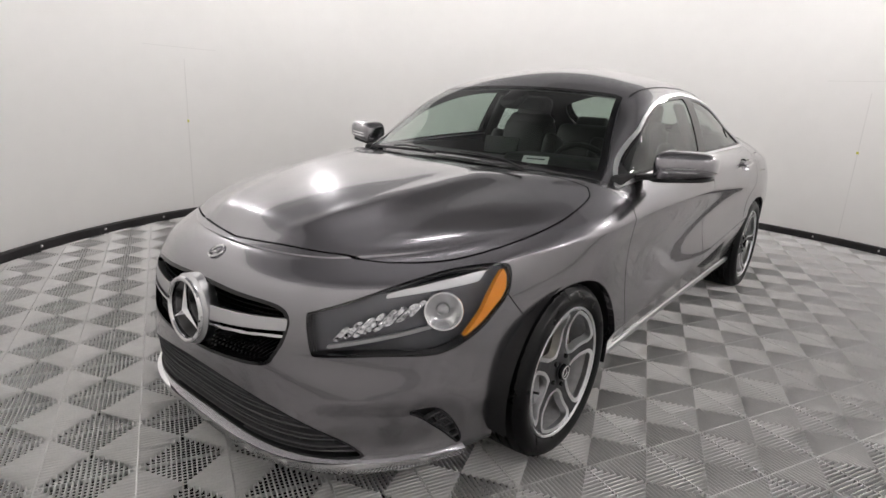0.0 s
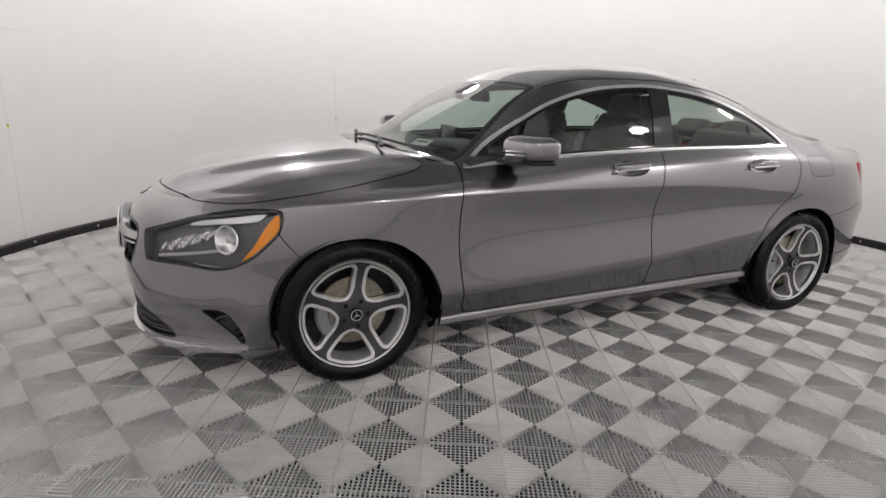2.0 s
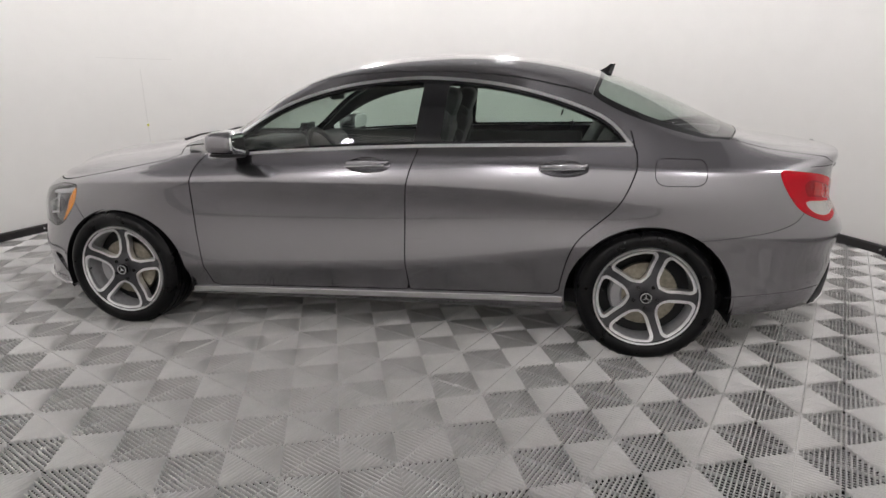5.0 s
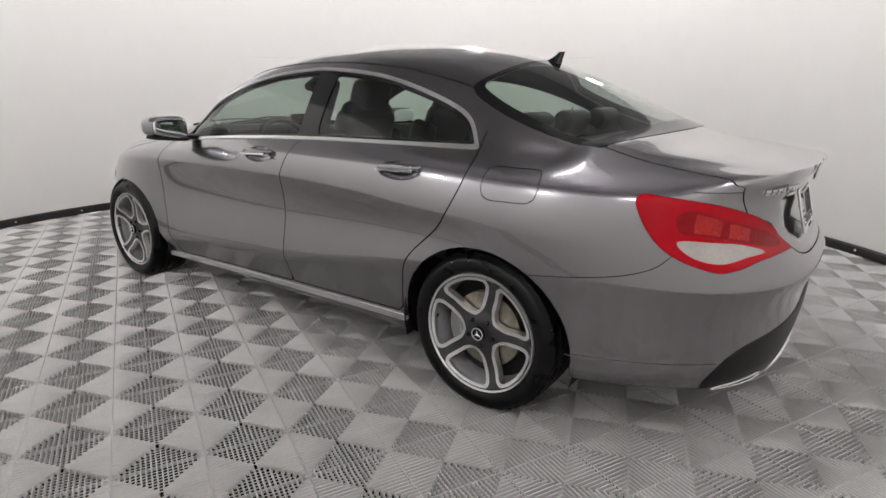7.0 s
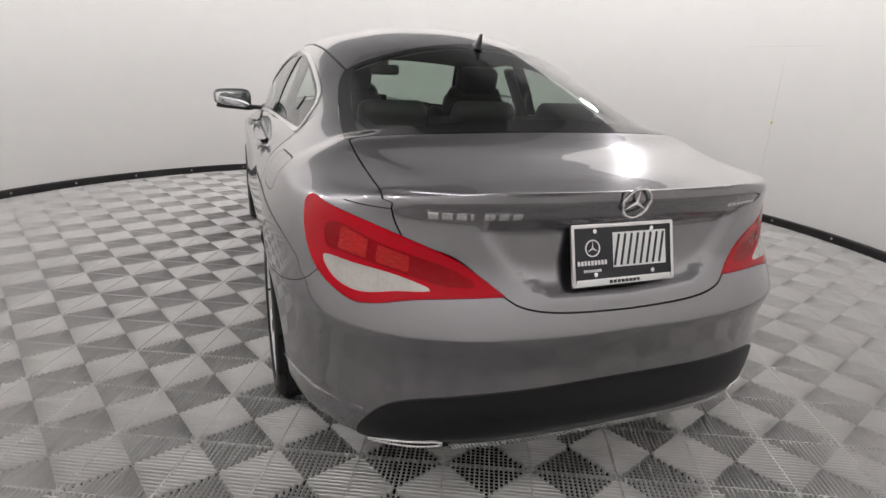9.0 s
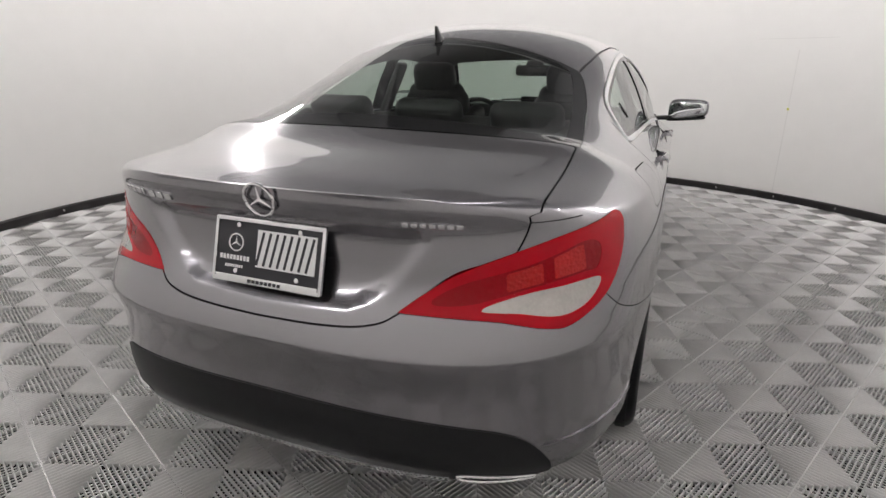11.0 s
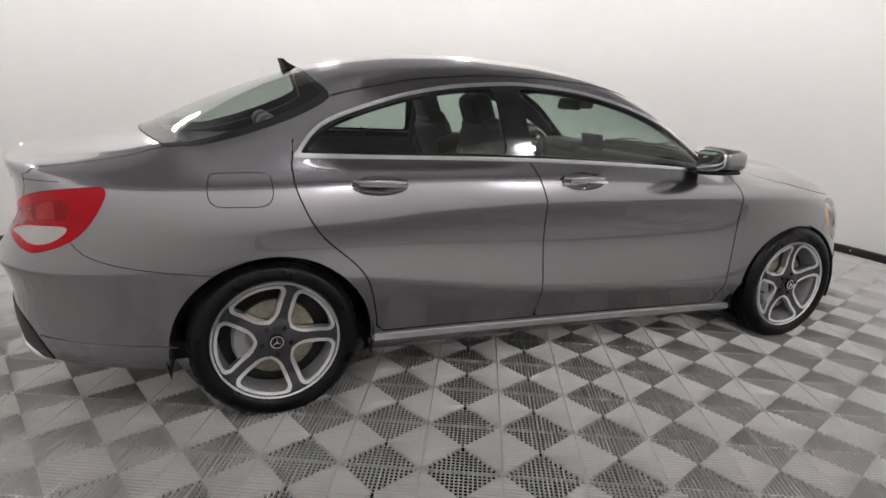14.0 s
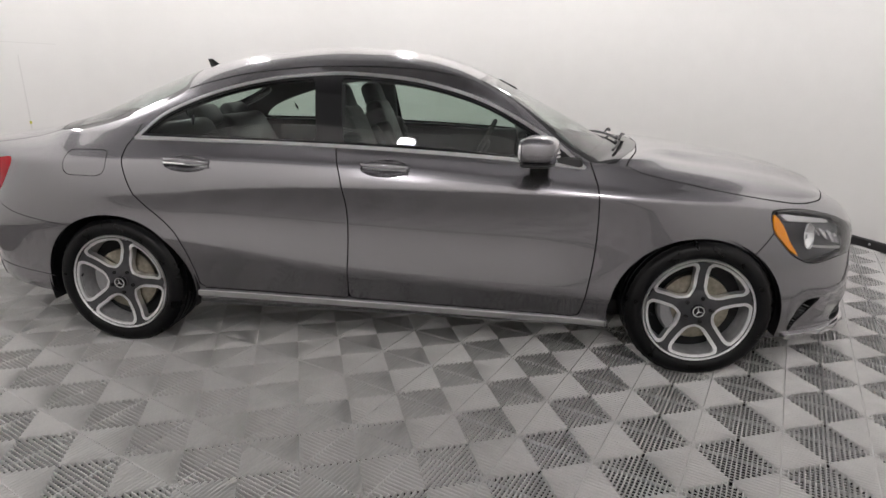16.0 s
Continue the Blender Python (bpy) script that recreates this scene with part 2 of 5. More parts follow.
class Sheet:
    """A surface: rows of numbers for each vertex (place 0-2, normal 3-5, station, arc and row) and faces."""

    def __init__(self, data, faces):
        self.d, self.f = data, faces

    x = property(lambda s: s.d[:, 0])
    y = property(lambda s: s.d[:, 1])
    z = property(lambda s: s.d[:, 2])
    xi = property(lambda s: s.d[:, 6])
    arc = property(lambda s: s.d[:, 7])
    row = property(lambda s: s.d[:, 8])

    def keep(self, val):
        """The piece where val <= 0, cut exactly along val = 0."""
        val = np.asarray(val, float)
        ins = val <= 0
        data, made, faces, used = [], {}, [], {}

        def own(i):
            if i not in used:
                used[i] = len(data)
                data.append(self.d[i])
            return used[i]

        def cut(i, j):
            key = (i, j) if i < j else (j, i)
            if key not in made:
                t = val[key[0]] / (val[key[0]] - val[key[1]])
                made[key] = len(data)
                data.append(self.d[key[0]] * (1 - t) + self.d[key[1]] * t)
            return made[key]

        for f in self.f:
            k = [ins[i] for i in f]
            if all(k):
                faces.append([own(i) for i in f])
            elif any(k):
                poly = []
                for a, i in enumerate(f):
                    j = f[(a + 1) % len(f)]
                    if ins[i]:
                        poly.append(own(i))
                    if ins[i] != ins[j]:
                        poly.append(cut(i, j))
                if len(poly) > 2:
                    faces.append(poly)
        return Sheet(np.array(data).reshape(-1, self.d.shape[1]), faces)

    def refined(self, ok, n):
        """The same surface with the faces inside ok split into n by n."""
        rest = Sheet(self.d, [f for f in self.f if not all(ok[i] for i in f)])
        return rest.plus(self.faces_where(ok).finer(n))

    def faces_where(self, ok):
        return Sheet(self.d, [f for f in self.f if all(ok[i] for i in f)])

    def finer(self, n):
        """Every four-sided face split into n by n."""
        g = np.linspace(0, 1, n + 1)
        u, v = [a.ravel()[:, None] for a in np.meshgrid(g, g, indexing="ij")]
        data, faces = [], []
        for f in self.f:
            a, b, c, d = (self.d[i] for i in f)
            k = len(data) * (n + 1) ** 2
            data.append(a * (1 - u) * (1 - v) + b * u * (1 - v) + c * u * v + d * (1 - u) * v)
            for i in range(n):
                for j in range(n):
                    q = k + i * (n + 1) + j
                    faces.append([q, q + n + 1, q + n + 2, q + 1])
        return Sheet(np.concatenate(data), faces).weld(1e-6)

    def largest(self):
        """Only the largest connected piece."""
        root = list(range(len(self.d)))

        def find(i):
            while root[i] != i:
                root[i] = root[root[i]]
                i = root[i]
            return i

        for f in self.f:
            for i in f[1:]:
                root[find(i)] = find(f[0])
        count = collections.Counter(find(f[0]) for f in self.f)
        if not count:
            return self
        best = count.most_common(1)[0][0]
        faces = [f for f in self.f if find(f[0]) == best]
        used = sorted({i for f in faces for i in f})
        place = {i: k for k, i in enumerate(used)}
        return Sheet(self.d[used], [[place[i] for i in f] for f in faces])

    def mirrored(self):
        d = self.d.copy()
        d[:, 1] *= -1
        d[:, 4] *= -1
        return Sheet(d, [f[::-1] for f in self.f])

    def both(self):
        return self.plus(self.mirrored())

    def plus(self, other):
        n = len(self.d)
        return Sheet(np.vstack([self.d, other.d]), self.f + [[i + n for i in f] for f in other.f])

    def moved(self, off):
        d = self.d.copy()
        d[:, :3] += d[:, 3:6] * off
        return Sheet(d, self.f)

    def weld(self, eps=1e-5):
        key, seen, back = np.round(self.d[:, :3] / eps).astype(np.int64), {}, []
        for k in map(tuple, key):
            back.append(seen.setdefault(k, len(seen)))
        first = {}
        for i, b in enumerate(back):
            first.setdefault(b, i)
        faces = []
        for f in self.f:
            g = []
            for i in f:
                if not g or back[i] != g[-1]:
                    g.append(back[i])
            if len(g) > 1 and g[0] == g[-1]:
                g.pop()
            if len(g) > 2:
                faces.append(g)
        return Sheet(self.d[[first[b] for b in range(len(seen))]], faces)

    def mesh(self, name, mat, flange=0.012, out=0.0):
        """A mesh with the sheet's own normals and a rim turned in along its edge."""
        s = self.weld()
        d = s.d.copy()
        d[:, :3] += d[:, 3:6] * out
        n = d[:, 3:6] / np.maximum(np.linalg.norm(d[:, 3:6], axis=1, keepdims=True), 1e-9)
        V, N, F = list(d[:, :3]), list(n), [list(f) for f in s.f]
        if flange:
            edges = {}
            for f in s.f:
                for a, b in zip(f, f[1:] + f[:1]):
                    edges[(a, b)] = edges.get((a, b), 0) + 1
            for a, b in [e for e in edges if (e[1], e[0]) not in edges]:
                if abs(d[a, 1]) < 1e-6 and abs(d[b, 1]) < 1e-6:
                    continue
                side = np.cross(d[b, :3] - d[a, :3], n[a])
                ln = np.linalg.norm(side)
                if ln < 1e-9:
                    continue
                side = side / ln
                k = len(V)
                V += [d[a, :3], d[b, :3], d[b, :3] - n[b] * flange, d[a, :3] - n[a] * flange]
                N += [side] * 4
                F.append([k + 1, k, k + 3, k + 2])
        return mesh_of(name, V, F, mat, normals=N)


def panel(name, sheet, mat, parent, flange=0.012, out=0.0, label=""):
    if not sheet.f:
        return None
    return put(name, sheet.mesh(name, mat, flange, out), parent, label)


# ---- the booth: floor bed, round wall, ceiling and added lamps ----
def disc(name, z, r, mat, n=96, flip=False, kind="structure", label="", category=""):
    verts = [(ROOM_C.x + r * math.cos(2 * math.pi * k / n), ROOM_C.y + r * math.sin(2 * math.pi * k / n), z) for k in range(n)]
    face = list(range(n))
    ob = put(name, mesh_of(name, verts, [face[::-1] if flip else face], mat, sharp=0))
    return tagged(ob, label, category, "", kind)


def ring_wall(name, r0, r1, z0, z1, mat, n=192, bevel=0.0):
    prof = [(r1, z0), (r0, z0), (r0, z1 - bevel), (r0 + bevel, z1), (r1, z1)] if bevel else [(r1, z0), (r0, z0), (r0, z1), (r1, z1)]
    prof = prof + [prof[0]]
    v, f = lathe(prof, n, "Z")
    v = [(x + ROOM_C.x, y + ROOM_C.y, z) for x, y, z in v]
    return mesh_of(name, v, [g[::-1] for g in f], mat)


wall = put("wall_round", ring_wall("wall_round", ROOM_R, ROOM_R + 0.12, -0.02, WALL_H, WALL))
tagged(wall, "smooth white painted round booth wall", "wall", "", "structure")
# unseen dark band, added so that hood, roof and trunk reflect something dark
upper = put("wall_upper", ring_wall("wall_upper", ROOM_R + 0.05, ROOM_R + 0.12, WALL_H, ROOM_H, CEIL))
tagged(upper, "unseen dark wall added above the white booth wall", "wall", "", "structure")
trim = put("baseboard", ring_wall("baseboard", ROOM_R - 0.035, ROOM_R - 0.002, -0.016, 0.065, TRIM, bevel=0.008))
tagged(trim, "low black base trim along the round wall", "baseboard", "", "structure")
floor = disc("floor", -0.0165, ROOM_R + 0.1, TILEBASE, label="grey ribbed interlocking floor tiles on a dark bed", category="floor")
ceiling = disc("ceiling", ROOM_H, ROOM_R + 0.11, CEIL, flip=True, label="plain grey round ceiling over the booth", category="ceiling")


# small bright studs hold the base trim
v, f = lathe([(0.011, 0.0), (0.010, 0.006), (0.006, 0.010), (0.0, 0.011)], 12, "Z")
stud_mesh = mesh_of("stud", v, f, CHROME)
for k in range(40):
    a = 2 * math.pi * (k + 0.35) / 40
    r = ROOM_R - 0.034
    put("stud", stud_mesh, trim).matrix_basis = Matrix.Translation((ROOM_C.x + r * math.cos(a), ROOM_C.y + r * math.sin(a), 0.034)) @ Matrix.Rotation(a, 4, "Z") @ Matrix.Rotation(radians(-90), 4, "Y")


# an added drum lamp, out of view, throws its light sideways onto the white wall; its brim keeps the light off the car
DRUM_R, DRUM_Z, BRIM_R = 0.92, (3.20, 4.55), 1.08
drum = thing("fill_drum", "added drum lamp with a dark brim, out of view, lighting the wall", "ceiling light", "", "", (ROOM_C.x, ROOM_C.y, DRUM_Z[0]))
h = DRUM_Z[1] - DRUM_Z[0]
v, f = lathe([(0.0, 0.0), (BRIM_R, 0.0), (BRIM_R, 0.02), (DRUM_R - 0.03, 0.04), (DRUM_R - 0.03, h - 0.03), (DRUM_R + 0.05, h - 0.03), (DRUM_R + 0.05, h), (0.0, h)], 96, "Z")
put("drum_body", mesh_of("drum_body", v, f, CEIL), drum, "dark round lamp body")
v, f = lathe([(DRUM_R - 0.02, 0.06), (DRUM_R, 0.08), (DRUM_R, h - 0.06), (DRUM_R - 0.02, h - 0.04)], 96, "Z")
put("diffuser", mesh_of("diffuser", v, f, LED), drum, "glowing white diffuser band")
for k in range(3):
    a = 2 * math.pi * k / 3
    v, f = tube([(0.6 * math.cos(a), 0.6 * math.sin(a), h - 0.01), (0.6 * math.cos(a), 0.6 * math.sin(a), ROOM_H - DRUM_Z[0])], 0.012, 8)
    put("hanger", mesh_of("hanger", v, f, SATIN), drum)


def lamp_head():
    """A small round lamp on a short arm, facing -x and down."""
    lamp = thing("spot_light", "small round lamp head, added out of view on the booth wall", "spot light", "lamp heads")
    v, f = lathe([(0.0, 0.16), (0.05, 0.16), (0.075, 0.12), (0.115, 0.02), (0.12, 0.0), (0.11, 0.0), (0.105, 0.015)], 28, "Z")
    put("lamp_shell", mesh_of("lamp_shell", v, f, SATIN), lamp)
    v, f = lathe([(0.105, 0.012), (0.06, 0.008), (0.0, 0.006)], 28, "Z")
    put("diffuser", mesh_of("diffuser", v, [g[::-1] for g in f], HEAD_LED), lamp, "glowing white front")
    v, f = tube([(0, 0, 0.15), (0.04, 0, 0.22), (0.17, 0, 0.20)], 0.014, 8)
    put("lamp_arm", mesh_of("lamp_arm", v, f, SATIN), lamp)
    return lamp


first = None
for a in SPOTS:
    m = pose(ROOM_C.x + 3.48 * math.cos(radians(a)), ROOM_C.y + 3.48 * math.sin(radians(a)), 2.66, 0, 0, a) @ Matrix.Rotation(radians(58), 4, "Y")
    if first is None:
        first = lamp_head()
        first.matrix_basis = m
    else:
        copy_thing(first, m)


def wall_arc(name, a0, a1, z0, z1, proud, mat, n=8):
    """A thin raised patch on the round wall between two angles and heights."""
    v, f = [], []
    for k in range(n + 1):
        a = radians(a0 + (a1 - a0) * k / n)
        for r, z in ((ROOM_R + 0.002, z0), (ROOM_R - proud, z0), (ROOM_R - proud, z1), (ROOM_R + 0.002, z1)):
            v.append((ROOM_C.x + r * math.cos(a), ROOM_C.y + r * math.sin(a), z))
    for k in range(n):
        for j in range(3):
            f.append((k * 4 + j, k * 4 + 4 + j, k * 4 + 5 + j, k * 4 + j + 1))
    f += [(0, 1, 2, 3), (n * 4 + 3, n * 4 + 2, n * 4 + 1, n * 4)]
    return put(name, mesh_of(name, v, f, mat))


# faint filled joints between the sheets of the wall, with a small sticker on each
for a in (-83.3, -32.3, 106.3, 162.0):
    tagged(wall_arc("wall_joint", a - 0.07, a + 0.07, 0.07, 1.42, 0.0015, JOINT, 2), "faint upright filled joint in the white wall", "trim", "", "structure")
    tagged(wall_arc("wall_joint", a - 5.0, a + 6.0, 1.518, 1.524, 0.0012, JOINT), "faint level filled joint in the white wall", "trim", "", "structure")
    mark = wall_arc("wall_sticker", a - 0.12, a + 0.16, 0.868, 0.890, 0.003, YELLOW, 2)
    tagged(mark, "tiny yellow sticker on the white wall", "sticker", "stickers on the wall")


# ---- the car's surface ----
# Nose towards +x, its left side towards +y, middle of the wheelbase at the origin.
AX, HUB, TRACK = 1.353, 0.303, 0.862
X0F, X0R = 1.00, -1.20
XF = spl((0.12, 2.205), (0.15, 2.225), (0.24, 2.235), (0.34, 2.25), (0.44, 2.262), (0.54, 2.255), (0.62, 2.235), (0.69, 2.185), (0.745, 2.100), (0.80, 2.02))
XR = spl((0.20, -2.26), (0.30, -2.297), (0.38, -2.312), (0.46, -2.315), (0.53, -2.327), (0.592, -2.352), (0.61, -2.345), (0.66, -2.315), (0.76, -2.262), (0.86, -2.262), (0.935, -2.285))
WMAX = spl((-2.4, 0.862), (-1.9, 0.872), (-1.35, 0.885), (-0.6, 0.872), (0.2, 0.868), (0.8, 0.872), (1.35, 0.885), (1.8, 0.885), (2.3, 0.88))
Z_BOT = spl((-2.35, 0.265), (-2.0, 0.250), (-1.7, 0.225), (-1.0, 0.185), (1.0, 0.160), (1.75, 0.150), (2.26, 0.140))
Z_C2 = spl((-2.35, 0.595), (-1.7, 0.60), (-1.04, 0.53), (-0.2, 0.41), (0.86, 0.35), (1.6, 0.33), (2.26, 0.36))
Z_C1 = spl((-2.35, 0.70), (-1.6, 0.735), (-1.02, 0.755), (-0.74, 0.78), (-0.2, 0.80), (0.4, 0.80), (0.9, 0.79), (1.63, 0.755), (2.0, 0.69), (2.26, 0.66))
Z_SH = spl((-2.35, 0.935), (-2.0, 0.915), (-1.6, 0.925), (-1.0, 0.935), (-0.2, 0.925), (0.4, 0.895), (0.9, 0.86), (1.35, 0.832), (1.63, 0.808), (1.95, 0.770), (2.26, 0.745))
HOLLOW = spl((-2.35, 0.0), (-1.5, 0.0), (-1.0, 0.022), (-0.4, 0.032), (0.6, 0.030), (1.0, 0.010), (1.4, 0.0), (2.3, 0.0))
SHOULDER_IN = spl((-2.35, 0.030), (-1.9, 0.060), (-1.35, 0.062), (-0.6, 0.050), (0.4, 0.050), (1.0, 0.050), (1.5, 0.055), (2.0, 0.05), (2.26, 0.04))
BOTTOM_IN = spl((-2.35, 0.02), (-1.7, 0.035), (-1.0, 0.10), (0.8, 0.11), (1.7, 0.035), (2.26, 0.01))
Z_MID = spl((-2.30, 0.958), (-2.22, 0.974), (-2.1, 0.992), (-1.95, 1.015), (-1.83, 1.052), (-1.7, 1.113), (-1.5, 1.203), (-1.3, 1.280), (-1.12, 1.338), (-0.94, 1.378),
            (-0.66, 1.415), (-0.39, 1.427), (-0.14, 1.419), (0.12, 1.385), (0.25, 1.350), (0.40, 1.284), (0.55, 1.210), (0.70, 1.135), (0.85, 1.057), (1.03, 0.967),
            (1.08, 0.962), (1.25, 0.955), (1.54, 0.920), (1.82, 0.868), (2.0, 0.812), (2.10, 0.745))
Z_BELT = spl((-1.83, 0.975), (-1.45, 0.982), (-0.28, 0.972), (0.6, 0.938), (0.89, 0.918), (1.07, 0.893))
Y_BELT = spl((-2.3, 0.62), (-2.1, 0.63), (-1.83, 0.68), (-1.45, 0.735), (-0.28, 0.755), (0.6, 0.765), (1.07, 0.762), (1.3, 0.74), (1.6, 0.70), (1.9, 0.62), (2.1, 0.50))
Z_RAIL = spl((-1.83, 1.010), (-1.65, 1.045), (-1.45, 1.100), (-1.27, 1.158), (-0.98, 1.245), (-0.66, 1.302), (-0.36, 1.325), (-0.18, 1.324), (0.22, 1.292), (0.53, 1.208), (0.80, 1.068), (0.95, 0.985), (1.07, 0.925))
Y_RAIL = spl((-2.3, 0.40), (-1.83, 0.585), (-1.5, 0.575), (-1.2, 0.565), (-0.8, 0.572), (-0.4, 0.58), (-0.1, 0.585), (0.25, 0.60), (0.55, 0.64), (0.85, 0.695), (1.07, 0.725), (1.3, 0.56), (1.7, 0.50), (2.1, 0.30))


def plan(theta, x_end, x0, n, m):
    """A quarter of the plan outline, from the middle of an end to the side: share of length, share of width."""
    return x0 + (x_end - x0) * np.maximum(np.cos(theta), 0) ** (2 / n), np.sin(theta) ** (2 / m)


def even(n, x_end, x0, pn, pm, wide):
    t = np.linspace(0, math.pi / 2, 4000)
    x, s = plan(t, x_end, x0, pn, pm)
    length = np.concatenate([[0], np.cumsum(np.hypot(np.diff(x), np.diff(s) * wide))])
    return np.interp(np.linspace(0, length[-1], n), length, t)


FRONT_T, REAR_T = even(70, 2.25, X0F, 2.0, 2.7, 0.88), even(84, -2.33, X0R, 4.0, 3.0, 0.87)
SIDE_X = np.linspace(X0F, X0R, 74)[1:-1]
NU = len(FRONT_T) + len(SIDE_X) + len(REAR_T)


def station(x_front, x_rear):
    """x and share of the width of all stations, for the ends at these x."""
    xf, sf = plan(FRONT_T, x_front, X0F, 2.0, 2.7)
    xr, sr = plan(REAR_T[::-1], x_rear, X0R, 4.0, 3.0)
    return np.concatenate([xf, SIDE_X, xr]), np.concatenate([sf, np.ones(len(SIDE_X)), sr])


X_REF, S_REF = station(2.25, -2.33)
ARC = np.concatenate([[0], np.cumsum(np.hypot(np.diff(X_REF), np.diff(S_REF * WMAX(X_REF))))])
LOWER = [(0, 1, 4), (1, 2, 7), (2, 3, 13), (3, 4, 12)]


def lower_rows():
    zb, c2, c1, zs = Z_BOT(X_REF), Z_C2(X_REF), Z_C1(X_REF), Z_SH(X_REF)
    levels = [zb, zb + 0.05, c2, c1, zs]
    inward = [BOTTOM_IN(X_REF), BOTTOM_IN(X_REF) * 0.55, 0 * zb, 0.003 + 0 * zb, SHOULDER_IN(X_REF)]
    rows = []
    for a, b, n in LOWER:
        for k in range(n + (b == 4)):
            t = k / n
            z = levels[a] + (levels[b] - levels[a]) * t
            if a == 0:
                ease = 1 - (1 - t) ** 2
            elif a == 1:
                ease = t ** 1.25
            elif a == 3:
                ease = t ** 1.45
            else:
                ease = t
            off = inward[a] + (inward[b] - inward[a]) * ease
            if a == 2:
                off = off + HOLLOW(X_REF) * math.sin(math.pi * t ** 1.3)
            fx = XF(z)
            rx = XR(z)
            x = X_REF.copy()
            front, rear = np.arange(NU) < len(FRONT_T), np.arange(NU) >= NU - len(REAR_T)
            x[front] = X0F + (X_REF[front] - X0F) / (2.25 - X0F) * (fx[front] - X0F)
            x[rear] = X0R + (X_REF[rear] - X0R) / (-2.33 - X0R) * (rx[rear] - X0R)
            square = np.where(front, (1 - smooth(0.25, 0.50, z)) * 0.22, 0.0)
            square = np.where(rear, (1 - smooth(0.25, 0.60, z)) * 0.12, square)
            y = S_REF ** (1 - square) * (WMAX(X_REF) - off)
            rows.append(np.stack([x, y, z], 1))
    return rows


def upper_rows(top):
    xs, ys, zs = top.T
    k = 0.40 * smooth(0.1, 0.7, xs) - 0.35 * smooth(-0.6, -1.1, xs)
    xi = xs + k * ys ** 2
    zc = Z_MID(xi)
    cabin = (1 - smooth(1.05, 1.16, xi)) * smooth(-1.90, -1.72, xi)
    yb = np.minimum(Y_BELT(xi), 0.93 * ys)
    yr = np.minimum(Y_RAIL(xi), 0.86 * yb)
    rise = zc - zs
    zb = (1 - cabin) * (zs + rise * np.where(xi > 0, 0.42, 0.55)) + cabin * Z_BELT(xi)
    zr = (1 - cabin) * (zs + rise * np.where(xi > 0, 0.80, 0.86)) + cabin * Z_RAIL(xi)
    rows = []
    for n in range(1, 5):
        t = n / 4
        rows.append((ys + (yb - ys) * t, zs + (zb - zs) * t))
    for n in range(1, 15):
        t = n / 14
        bulge = 0.016 * cabin * math.sin(math.pi * t)
        rows.append((yb + (yr - yb) * t + bulge, zb + (zr - zb) * t))
    for n in range(1, 17):
        t = n / 16
        y = yr * (1 - t)
        rows.append((y, zr + (zc - zr) * (1 - (1 - t) ** 2.0)))
    return xi, k, rows


HOOD_CREASE = spl((1.0, 0.45), (1.27, 0.41), (1.42, 0.39), (1.69, 0.34), (1.90, 0.285), (2.10, 0.18))
RECESS = loop_curve([(5.235, 0.872, 1), (5.33, 0.755), (5.43, 0.690, 1), (5.9, 0.672, 1), (6.1, 0.872, 1)])


